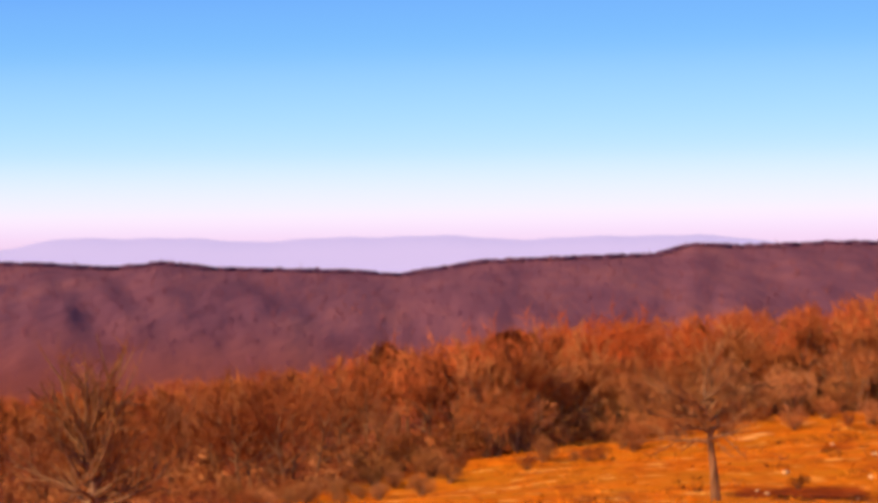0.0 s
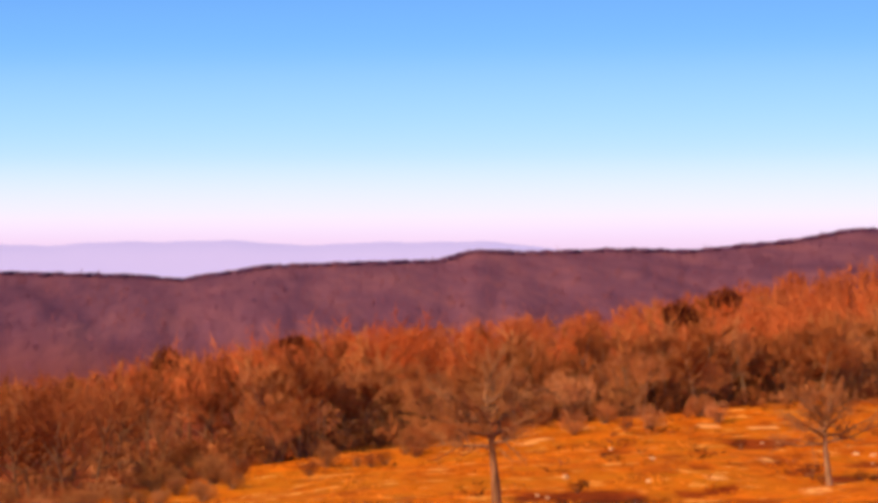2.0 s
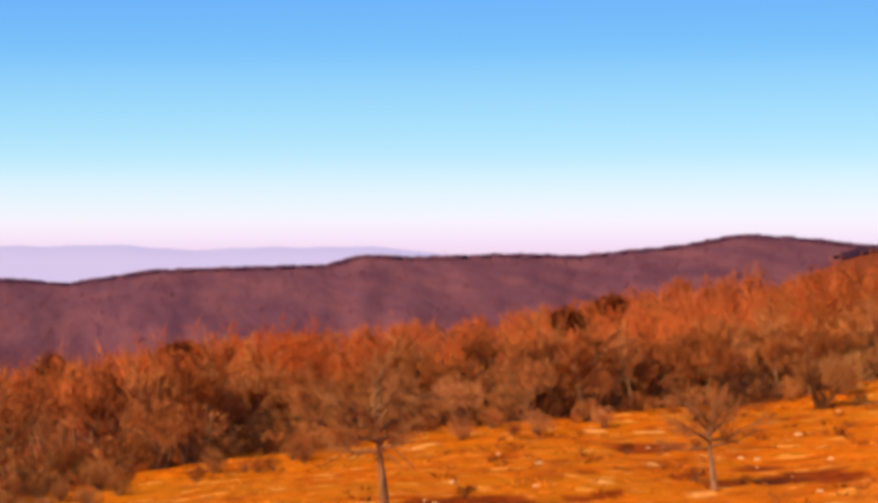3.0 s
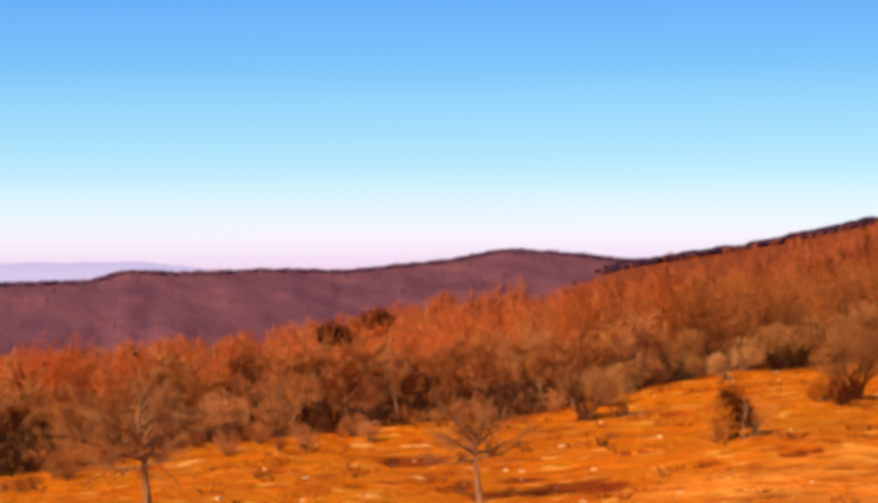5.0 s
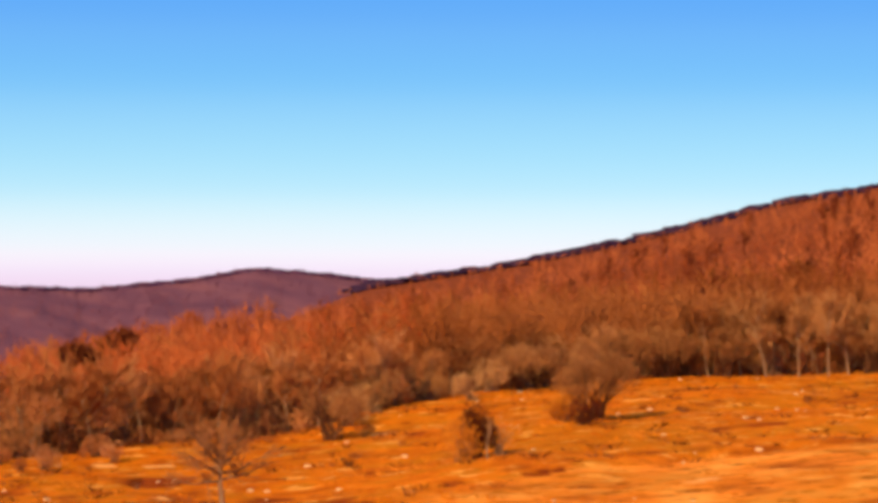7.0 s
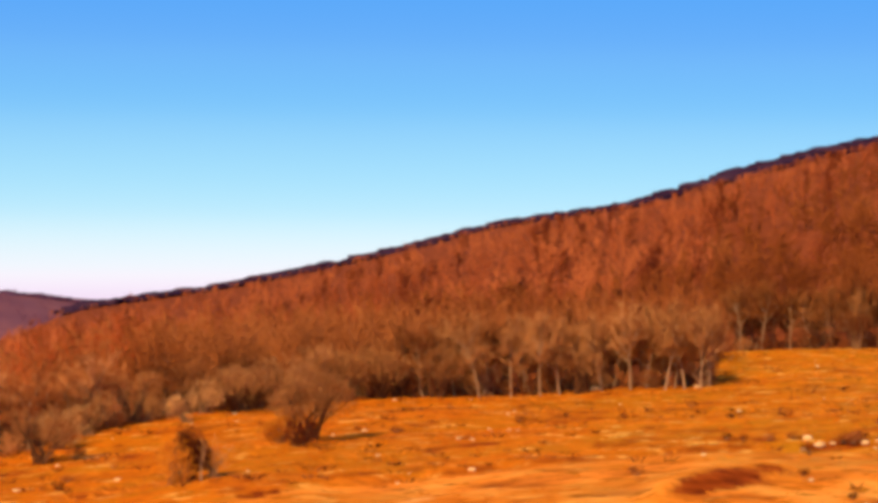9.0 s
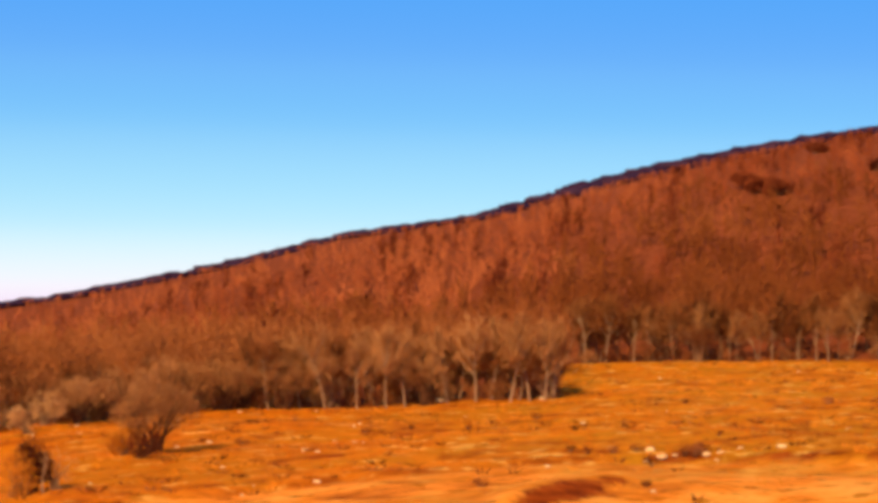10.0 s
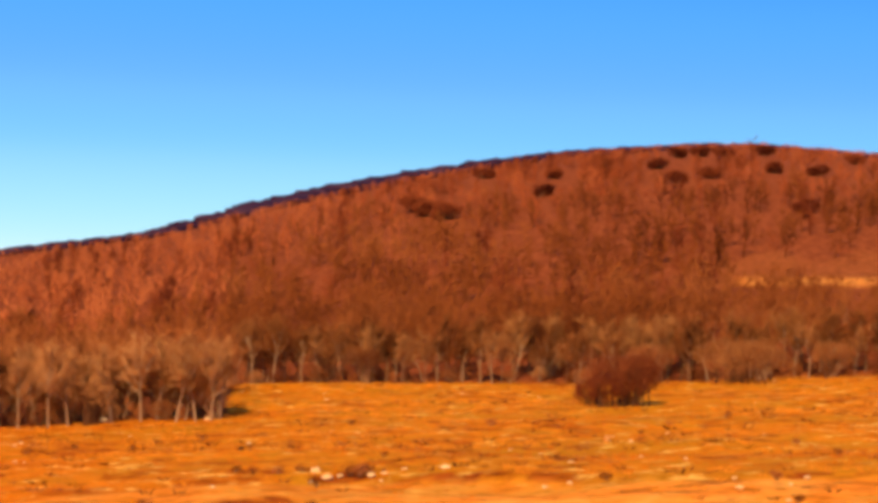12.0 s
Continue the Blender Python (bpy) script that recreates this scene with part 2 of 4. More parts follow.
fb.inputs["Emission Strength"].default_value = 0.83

# ---- the lie of the land ----
# Bearings are counted in units of 1/F radian to the right of the first view, slopes in units of 1/F.
F = 3688.0
BEAR = np.array([-900, -300, 200, 700, 1200, 1700, 2200, 2700, 3200, 3700.0])
K = 1.4
REACH = K * np.array([3, 35, 62, 95, 140, 180, 250])
LAND = K * np.array([          # height over the eye at each reach, bearing by bearing
    [-1.3, -6.5, -8.2, -9.6, -12.0, -14.5, -18.5],
    [-1.3, -6.0, -7.7, -8.7, -10.6, -13.0, -17.0],
    [-1.3, -5.4, -7.2, -7.6, -8.8, -10.0, -12.6],
    [-1.3, -5.2, -7.1, -7.0, -7.4, -7.8, -9.0],
    [-1.3, -5.0, -6.9, -6.5, -5.9, -5.0, -3.6],
    [-1.3, -4.6, -6.2, -5.4, -4.3, -2.8, -0.5],
    [-1.3, -4.2, -5.5, -4.7, -4.0, -2.2, 3.5],
    [-1.3, -4.0, -5.1, -4.2, -3.0, -1.7, 8.0],
    [-1.3, -3.9, -4.7, -3.9, -2.7, -1.4, 10.5],
    [-1.3, -3.7, -4.4, -3.5, -2.0, -0.3, 12.0],
])
# crest of the near hill: bearing, slope of the ground, distance
CREST = np.array([(-900, -270, 260), (-300, -250, 260), (200, -185, 260), (700, -130, 270), (1100, -50, 290), (1200, -20, 300), (1324, 31, 310), (1473, 52, 320), (1621, 75, 335),
                  (1748, 101, 345), (1874, 127, 355), (2063, 177, 370), (2313, 212, 390), (2462, 250, 400), (2611, 288, 415), (2757, 318, 430),
                  (2864, 337, 440), (3041, 367, 455), (3241, 381, 470), (3389, 383, 480), (3593, 364, 490), (3900, 330, 500)], float)
CREST[:, 2] *= K
# skyline of the far wooded ridge: bearing, slope
RIDGE = np.array([(-1100, 6), (-715, 1), (-579, -8), (-491, 2), (-403, -10), (-164, -16), (-69, -23), (86, 0), (216, 4), (394, 9), (454, 28),
                  (542, 22), (707, 28), (830, 25), (998, 40), (1125, 62), (1244, 54), (1324, 43), (1600, 30), (2600, 20)], float)
RIDGE_AT = 2800.0


def ease(x):
    x = np.clip(x, 0, 1)
    return x * x * (3 - 2 * x)


def vnoise(x, y, seed=0):
    """Soft random relief between 0 and 1, one swell to a unit of x or y."""
    ix, iy = np.floor(x), np.floor(y)
    fx, fy = ease(x - ix), ease(y - iy)

    def h(a, b):
        q = np.sin(a * 127.1 + b * 311.7 + seed * 74.7) * 43758.5453
        return q - np.floor(q)
    return (h(ix, iy) * (1 - fx) + h(ix + 1, iy) * fx) * (1 - fy) + (h(ix, iy + 1) * (1 - fx) + h(ix + 1, iy + 1) * fx) * fy


def edge_reach(u):
    """Where meadow gives way to wood."""
    u = np.asarray(u, float)
    near = np.interp(u, [-900, -450, -250, 60, 310, 700, 1230, 1403, 1620, 1872, 2210, 2444], np.array([46, 62, 71, 84, 88, 95, 104, 116, 124, 130, 132, 134]) * K)
    return np.where(u > 2452, np.interp(u, [2452, 3086, 3284, 3700], np.array([174, 177, 179, 180]) * K), near)


def land(u, r):
    """Height of the ground for arrays of bearing and distance of one shape."""
    u, r = np.asarray(u, float), np.asarray(r, float)
    lr, keys = np.log(r), np.log(REACH)
    cols = np.stack([np.interp(u, BEAR, LAND[:, k]) for k in range(len(REACH))])
    cs, cd = np.interp(u, CREST[:, 0], CREST[:, 1]), np.interp(u, CREST[:, 0], CREST[:, 2])
    rs = np.interp(u, RIDGE[:, 0], RIDGE[:, 1])
    crest_h = cs / F * cd
    ridge_h = rs / F * RIDGE_AT
    i = np.clip(np.searchsorted(keys, lr) - 1, 0, len(keys) - 2)
    k0, k1 = keys[i], keys[i + 1]
    w = np.clip((lr - k0) / (k1 - k0), 0, 1)
    a, b = np.take_along_axis(cols, i[None], 0)[0], np.take_along_axis(cols, i[None] + 1, 0)[0]
    near = a + (b - a) * w
    far_start = 250.0 * K
    x = np.clip((r - far_start) / np.maximum(cd - far_start, 8), 0, 1)
    h250 = cols[-1]
    hill = h250 + (crest_h - h250) * (1 - (1 - x) ** 1.35)
    h = np.where(r < far_start, near, hill)
    valley = np.minimum(crest_h - 35, -75)
    down = ease((r - cd) / 420.0)
    h = np.where(r > cd, crest_h + (valley - crest_h) * down, h)
    up = np.clip((r - 1120) / (RIDGE_AT - 1120), 0, 1)
    h = np.where(r > 1120, valley + (ridge_h - valley) * up ** 1.15, h)
    h = np.where(r > RIDGE_AT, ridge_h - 120 * ease((r - RIDGE_AT) / 1000), h)
    # folds on the far slope, hummocks on the meadow
    fold = 1.2 * (vnoise(u / 130 + r / 800, r / 1500, 5) - 0.5) + 0.8 * (vnoise(u / 52 + r / 650, r / 900, 6) - 0.5) + 0.45 * (vnoise(u / 22 - r / 900, r / 600, 4) - 0.5)
    h = h + np.where((r > 1250) & (r < 2780), fold * 10 * np.sin(np.pi * np.clip((r - 1250) / 1530, 0, 1)), 0)
    x_, y_ = r * np.sin(u / F), r * np.cos(u / F)
    hum = (vnoise(x_ / 11, y_ / 11, 1) - 0.5) * 0.8 + (vnoise(x_ / 4.2, y_ / 4.2, 2) - 0.5) * 0.2 + (vnoise(x_ / 1.7, y_ / 1.7, 3) - 0.5) * 0.05
    return h + hum * ease((r - 15) / 30) * ease((360 - r) / 120)


def spot(u, r):
    """A place on the ground, in the world."""
    a = u / F
    return Vector((r * math.sin(a), r * math.cos(a), float(land(np.array([u]), np.array([r]))[0]) + EYE))


def mesh_object(name, verts, faces, material, parent=None, tone=None, smooth=False):
    me = bpy.data.meshes.new(name)
    me.from_pydata(verts if isinstance(verts, list) else verts.tolist(), [], faces if isinstance(faces, list) else faces.tolist())
    me.materials.append(material)
    if tone is not None:
        at = me.attributes.new("tone", "FLOAT", "POINT")
        at.data.foreach_set("value", np.asarray(tone, np.float32))
    if smooth:
        me.polygons.foreach_set("use_smooth", [True] * len(me.polygons))
    ob = new(name, me)
    if parent:
        ob.parent = parent
    return ob


BANKS = ((2460, 95.5, 104, 2.6, 0.042), (955, 112, 62, 3.6), (1210, 97, 75, 3.4), (1110, 96, 45, 1.8), (860, 92, 60, 1.0), (2660, 120, 60, 1.0),
         (2530, 122, 26, 1.0), (2470, 122, 20, 0.9), (640, 88, 115, 3.2), (3480, 112, 40, 0.8), (3000, 140, 30, 0.8),
         (1150, 103, 46, 1.6), (1246, 98.5, 60, 2.2), (1027, 99, 34, 1.2), (671, 91, 70, 1.2), (1297, 95, 55, 2.0), (1419, 134, 22, 1.2),
         (1479, 102, 26, 0.9), (1644, 104, 40, 0.8), (1709, 98, 30, 0.8), (1340, 112, 30, 0.7), (790, 104, 24, 0.6), (720, 112, 26, 0.7),
         (850, 99, 22, 0.6), (1830, 112, 34, 0.7), (2030, 126, 36, 0.8), (2180, 108, 30, 0.7), (1590, 124, 20, 0.7))
# patches of pale bare chalk: bearing, distance, half width, half depth
CHALK = ((866, 95.5, 22, 0.7), (974, 104, 26, 0.8), (965, 125, 36, 0.9), (1150, 101, 20, 0.5), (1060, 92, 40, 0.8), (720, 92, 60, 0.8), (560, 118, 40, 1.0),
         (1230, 95.5, 34, 0.7), (1400, 100, 34, 0.8), (1927, 98, 36, 0.9), (1800, 101, 26, 0.7), (640, 124, 28, 0.9), (860, 126, 24, 0.9), (1360, 140, 30, 1.0))


def lip_reach(u):
    """A low terrace lip: the ground below it is a bare sandy track."""
    return np.interp(u, [1200, 1700, 2098, 2462, 2660, 3192, 3700], [92, 106, 113.5, 118.3, 119.5, 112.5, 111])


def build_ground():
    az = np.concatenate([np.arange(-180, -16, 4.0), np.arange(-16, 62, 0.2), np.arange(62, 180, 4.0)])
    rad = np.concatenate([[0.0], np.geomspace(2.5, 55, 18), np.geomspace(56, 300, 160), np.geomspace(303, 730, 72), np.sort(np.concatenate([np.geomspace(745, 4900, 120), [2730, 2760, 2780, 2792, 2800, 2808, 2820, 2845]]))])
    A, Rr = np.meshgrid(az, rad)
    U = np.radians(A) * F
    Z = land(np.clip(U, -1100, 3900), np.maximum(Rr, 3.0)) + EYE
    Z[1:178] = (Z[:177] + 2 * Z[1:178] + Z[2:179]) / 4
    X, Y = Rr * np.sin(np.radians(A)), Rr * np.cos(np.radians(A))
    Z = Z - 0.28 * ease((lip_reach(U) - Rr + 0.9 * (vnoise(X / 3, Y / 3, 16) - 0.5)) / 0.7) * ease((U - 1500) / 300) * ease((4300 - U) / 400) * ease((Rr - 45) / 25)
    for bu, br, bw, bd, *tilt in BANKS:      # the bare patches lie a little lower
        q = ((U - bu) / bw) ** 2 + ((Rr - br - (U - bu) * sum(tilt or [0.012])) / bd) ** 2
        if tilt:                      # a scarp that faces the track
            d = Rr - br - (U - bu) * tilt[0]
            Z = Z + 0.45 * ease((d + bd) / (2 * bd)) * ease((12 - d) / 9) * ease((1.5 - np.abs(U - bu) / bw) / 0.6)
        else:
            Z = Z - 0.07 * ease((1.25 - q) / 0.5)
    v = np.stack([X, Y, Z], -1).reshape(-1, 3)
    nr, na = A.shape
    i, j = np.meshgrid(np.arange(nr - 1), np.arange(na), indexing="ij")
    k = (j + 1) % na
    f = np.stack([i * na + j, i * na + k, (i + 1) * na + k, (i + 1) * na + j], -1).reshape(-1, 4)[:, ::-1]
    ob = mesh_object("ground", v, f, m_ground, smooth=True)
    er = edge_reach(U)
    wood = ease((Rr - er + 4) / 8)
    at = ob.data.attributes.new("woods", "FLOAT", "POINT")
    slope = (Z - EYE) / np.maximum(Rr, 1) * F
    glade = ease((U - 3290 - 40 * np.sin(slope * 0.09)) / 60) * ease((slope - 140) / 10) * ease((206 - slope - 10 * np.sin(U * 0.04)) / 14)
    wood = wood * (1 - 0.85 * glade * (Rr > 250) * (0.1 + 0.9 * ease((164 - slope) / 7)))
    at.data.foreach_set("value", wood.ravel().astype(np.float32))
    # bare reddish banks: bearing, distance, half width, half depth
    soil = np.zeros_like(U)
    for bu, br, bw, bd, *tilt in BANKS:
        q = ((U - bu) / bw) ** 2 + ((Rr - br - (U - bu) * sum(tilt or [0.012])) / bd) ** 2
        q = q + 0.9 * (vnoise(X / 1.6, Y / 1.6, 12) - 0.5)
        soil = np.maximum(soil, ease((1.25 - q) / 0.5))
    pale = np.zeros_like(U)
    for bu, br, bw, bd in CHALK:
        q = ((U - bu) / bw) ** 2 + ((Rr - br - (U - bu) * 0.012) / bd) ** 2
        pale = np.maximum(pale, ease((1.1 - q - 2.4 * (vnoise(X / 0.7, Y / 1.0, 14) - 0.4)) / 0.8))
    at = ob.data.attributes.new("chalk", "FLOAT", "POINT")
    pale = np.maximum(pale, 0.3 * glade * (Rr > 250))
    at.data.foreach_set("value", (pale * (1 - soil)).ravel().astype(np.float32))
    # pale sandy track along the near side of the meadow
    below = lip_reach(U) - Rr + 3.0 * (vnoise(X / 7, Y / 7, 11) - 0.5) * ease((2150 - U) / 500) + 1.2 * (vnoise(X / 2, Y / 2, 15) - 0.5)
    sand = ease(below / 2.5) * ease((U - 1250 - 5 * Rr + 450) / 260) * (0.4 + 0.5 * ease((vnoise(X / 9, Y / 5, 17) - 0.3) / 0.3))
    sand = sand * ease((Rr - 45) / 25) * ease((4300 - U) / 400)
    lip = ease((4300 - U) / 400) * ease(1 - np.abs(below - 0.2) / 0.7) * ease((vnoise(X / 5, Y / 50, 18) - 0.3) / 0.2) * ease((U - 1950) / 120)
    soil = np.maximum(soil, 0.85 * lip)
    soil = np.maximum(soil, sand * 0.8 * ease((vnoise(X / 3.2, Y / 1.6, 19) - 0.72) / 0.12))
    sand = sand * (1 - soil)
    at = ob.data.attributes.new("sand", "FLOAT", "POINT")
    at.data.foreach_set("value", sand.ravel().astype(np.float32))
    at = ob.data.attributes.new("sward", "FLOAT", "POINT")      # paler hay grass on the level eastern part
    at.data.foreach_set("value", (ease((U - 1900) / 800) * ease((Rr - 60) / 60) * ease((300 - Rr) / 40)).ravel().astype(np.float32))
    # weight of the painted haze, growing with distance; also of the canopy bump
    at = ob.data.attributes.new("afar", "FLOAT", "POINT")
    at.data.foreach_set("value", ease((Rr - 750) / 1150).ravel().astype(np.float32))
    at = ob.data.attributes.new("soil", "FLOAT", "POINT")
    at.data.foreach_set("value", soil.ravel().astype(np.float32))
    return tagged(ob, "rolling hillside of dry orange grass rising into woods", "ground", kind="structure")


build_ground()


def build_mountains():
    az = np.linspace(-30, 75, 300)
    u = np.radians(az) * F
    s = 45 + 3.5 * np.sin(u * 0.0125 + 2.4) + 1.8 * np.sin(u * 0.027 + 1) + 0.8 * np.sin(u * 0.07)
    s = s - 14 * ease((-640 - u) / 160) - 16 * ease((u - 300) / 500)
    verts, faces = [], []
    for q, (rr, frac) in enumerate(((4300, -1.5), (4550, 0.45), (4700, 1.0), (4800, 0.2))):
        for a, sl in zip(np.radians(az), s):
            verts.append((rr * math.sin(a), rr * math.cos(a), EYE + rr * sl * frac / F))
    n = len(az)
    for q in range(3):
        for j in range(n - 1):
            faces.append((q * n + j + 1, q * n + j, (q + 1) * n + j, (q + 1) * n + j + 1))
    return tagged(mesh_object("backdrop", verts, faces, m_far, smooth=True), "mountain range backdrop with its distance haze put in as a pale lilac glow", "mountains", kind="structure")


build_mountains()


# ---- plants ----
def tubes(p0, p1, r0, r1, k):
    """Tapered prisms of k sides, from arrays of ends and radii; verts and faces as lists."""
    p0, p1, r0, r1 = (np.asarray(a, float) for a in (p0, p1, r0, r1))
    d = p1 - p0
    d /= np.linalg.norm(d, axis=1, keepdims=True) + 1e-9
    ref = np.where(np.abs(d[:, 2:3]) > 0.9, [[1.0, 0, 0]], [[0, 0, 1.0]])
    s = np.cross(d, ref)
    s /= np.linalg.norm(s, axis=1, keepdims=True) + 1e-9
    t = np.cross(s, d)
    ang = np.arange(k) * 2 * np.pi / k
    ring = np.cos(ang)[None, :, None] * s[:, None] + np.sin(ang)[None, :, None] * t[:, None]
    v = np.concatenate([p0[:, None] + ring * r0[:, None, None], p1[:, None] + ring * r1[:, None, None]], 1)
    base = np.arange(len(p0))[:, None] * 2 * k
    a = np.arange(k)
    f = np.stack([a, (a + 1) % k, (a + 1) % k + k, a + k], -1)[None] + base[:, :, None]
    return v.reshape(-1, 3), f.reshape(-1, 4)


def spikes(p0, p1, r0):
    """Three-sided tapering twigs."""
    p0, p1, r0 = (np.asarray(a, float) for a in (p0, p1, r0))
    d = p1 - p0
    d /= np.linalg.norm(d, axis=1, keepdims=True) + 1e-9
    ref = np.where(np.abs(d[:, 2:3]) > 0.9, [[1.0, 0, 0]], [[0, 0, 1.0]])
    s = np.cross(d, ref)
    s /= np.linalg.norm(s, axis=1, keepdims=True) + 1e-9
    t = np.cross(s, d)
    ang = np.arange(3) * 2 * np.pi / 3
    ring = np.cos(ang)[None, :, None] * s[:, None] + np.sin(ang)[None, :, None] * t[:, None]
    v = np.concatenate([p0[:, None] + ring * r0[:, None, None], p1[:, None]], 1)
    base = np.arange(len(p0))[:, None, None] * 4
    f = np.array([[0, 1, 3], [1, 2, 3], [2, 0, 3]])[None] + base
    return v.reshape(-1, 3), f.reshape(-1, 3)


def skeleton_of(rng, height, width, stem, limbs, branches, twigs, stems=1, up=0.5, twig_len=0.16, girth=0.028, low=0.25, lean=0.12):
    """A bare tree or bush: segments of wood and twig ends. up: how steeply its limbs rise."""
    wood, fine = [], []
    unit = lambda v: v / (np.linalg.norm(v) + 1e-9)
    for s in range(stems):
        a = rng.uniform(0, 6.28)
        p = np.array([math.cos(a), math.sin(a), 0]) * (0.0 if stems == 1 else width * 0.10 * rng.uniform(0.3, 1))
        d = unit(np.array([math.cos(a), math.sin(a), 0]) * (lean if stems == 1 else 0.4) + [0, 0, 1])
        rad = girth * height * (1 if stems == 1 else 0.6)
        trunk_pts = [p]
        for q in range(4):
            d = unit(d + rng.normal(0, 0.09 if lean > 0.05 else 0.04, 3))
            p = p + d * height * (stem + 0.38) / 4
            trunk_pts.append(p)
        for q in range(4):
            wood.append((trunk_pts[q], trunk_pts[q + 1], rad * (1 - 0.2 * q), rad * (0.8 - 0.2 * q), 0))
        for b in range(max(2, limbs // stems)):
            limb_no = s * 100 + b
            f = stem / (stem + 0.38) + (1 - stem / (stem + 0.38)) * (b + rng.uniform(0, 1)) / max(2, limbs // stems)
            f = min(f, 0.99) * 4
            q = int(f)
            p = trunk_pts[q] + (trunk_pts[q + 1] - trunk_pts[q]) * (f - q)
            az = a + b * 2.4 + rng.uniform(-0.4, 0.4)
            rise = up * (low + 1.5 * b / max(2, limbs // stems)) * rng.uniform(0.75, 1.3)
            d = unit(np.array([math.cos(az), math.sin(az), rise]))
            ln = width * 0.5 * rng.uniform(0.7, 1.05)
            lr = rad * 0.42
            pts = [p]
            for q in range(3):
                d = unit(d + rng.normal(0, 0.16, 3) + [0, 0, 0.12])
                p = p + d * ln / 3
                pts.append(p)
                wood.append((pts[-2], pts[-1], lr * (1 - 0.28 * q), lr * (0.72 - 0.24 * q), 1, limb_no))
            for c in range(branches):
                g = rng.uniform(0.3, 2.99)
                q = int(g)
                p2 = pts[q] + (pts[q + 1] - pts[q]) * (g - q)
                d2 = unit(d + rng.normal(0, 0.6, 3) + [0, 0, 0.35 if low > 0 else 0.05])
                l2 = ln * rng.uniform(0.35, 0.6)
                e2 = p2 + d2 * l2
                wood.append((p2, e2, lr * 0.35, lr * 0.12, 2, limb_no))
                for t in range(twigs):
                    g2 = rng.uniform(0.15, 1)
                    p3 = p2 + d2 * l2 * g2
                    d3 = unit(d2 + rng.normal(0, 0.65, 3) + [0, 0, 0.25])
                    fine.append((p3, p3 + d3 * height * twig_len * rng.uniform(0.6, 1.3), limb_no))
    return wood, fine


def tree_parts(rng, height, width, stem, limbs, branches, twigs, stems=1, up=0.5, thick=0.012, twig_len=0.16, girth=0.028, low=0.25, limb_parts=False, lean=0.12):
    """Meshes of a single tree: trunk with limbs, crown of twigs."""
    wood, fine = skeleton_of(rng, height, width, stem, limbs, branches, twigs, stems, up, twig_len, girth, low, lean)
    out = []
    if limb_parts:
        trunk = [s for s in wood if s[4] == 0]
        arms = []
        for no in sorted({s[5] for s in wood if s[4] > 0}):
            w = [s for s in wood if s[4] > 0 and s[5] == no]
            t = [s for s in fine if s[2] == no]
            arms.append((*tubes([s[0] for s in w], [s[1] for s in w], [s[2] for s in w], [s[3] for s in w], 5),
                         *spikes([s[0] for s in t], [s[1] for s in t], [thick * rng.uniform(0.7, 1.3) for s in t])))
        return tubes([s[0] for s in trunk], [s[1] for s in trunk], [s[2] for s in trunk], [s[3] for s in trunk], 8), None, arms
    for level, k in (((0, 1), 6), ((2,), 3)):
        w = [s for s in wood if s[4] in level]
        out.append(tubes([s[0] for s in w], [s[1] for s in w], [s[2] for s in w], [s[3] for s in w], k))
    v2, f2 = out[1]
    v3, f3 = spikes([s[0] for s in fine], [s[1] for s in fine], [thick * rng.uniform(0.7, 1.3) for s in fine])
    crown_faces = f2.tolist() + (f3 + len(v2)).tolist()
    return out[0], (np.concatenate([v2, v3]), crown_faces), []


def dome_parts(rng, height, width, stem, sprays, thick, lobes=3, spray_len=0.2, spread=0.07, stem_parts=False, ring=0.26):
    """A rounded bush: stems fanning from the foot into lobes full of twigs."""
    hubs = [(np.array([0, 0, height * (stem + (1 - stem) * 0.48)]), np.array([width * 0.40, width * 0.40, height * (1 - stem) * 0.42]))]
    for q in range(lobes):
        a = rng.uniform(0, 6.28)
        k = rng.uniform(0.45, 0.62)
        hubs.append((np.array([math.cos(a) * width * ring, math.sin(a) * width * ring, height * (stem + (1 - stem) * rng.uniform(0.28, 0.6))]),
                     np.array([width * 0.46 * k, width * 0.46 * k, height * (1 - stem) * 0.5 * k])))
    p0, p1, wood = [], [], []
    for i in range(sprays):
        c, ext = hubs[int(rng.integers(len(hubs)))]
        d = rng.normal(0, 1, 3)
        d /= np.linalg.norm(d)
        q = rng.uniform(0.25, 1.0) ** 0.5
        a = c + d * ext * q
        w = d + rng.normal(0, 0.45, 3) + [0, 0, 0.35]
        b = a + w / np.linalg.norm(w) * height * spray_len * rng.uniform(0.5, 1.1)
        a[2], b[2] = max(a[2], 0.02), max(b[2], 0.02)
        p0.append(a)
        p1.append(b)
        if i < 26:
            foot = np.array([rng.normal(0, width * spread), rng.normal(0, width * spread), 0])
            if spread > 0.15:
                foot = np.array([a[0] * 0.85, a[1] * 0.85, 0])
            knee = foot + (c + d * ext * 0.3 - foot) * 0.55 + rng.normal(0, width * 0.02, 3)
            wood.append((foot, knee, 0.016 * height, 0.010 * height))
            wood.append((knee, a, 0.010 * height, 0.004 * height))
    v3, f3 = spikes(p0, p1, [thick * rng.uniform(0.7, 1.3) for _ in p0])
    if stem_parts:
        arms = [tubes([w[0] for w in wood[i:i + 2]], [w[1] for w in wood[i:i + 2]], [w[2] for w in wood[i:i + 2]], [w[3] for w in wood[i:i + 2]], 5) for i in range(0, len(wood), 2)]
        return None, (v3, f3.tolist()), arms
    return tubes([w[0] for w in wood], [w[1] for w in wood], [w[2] for w in wood], [w[3] for w in wood], 5), (v3, f3.tolist()), []


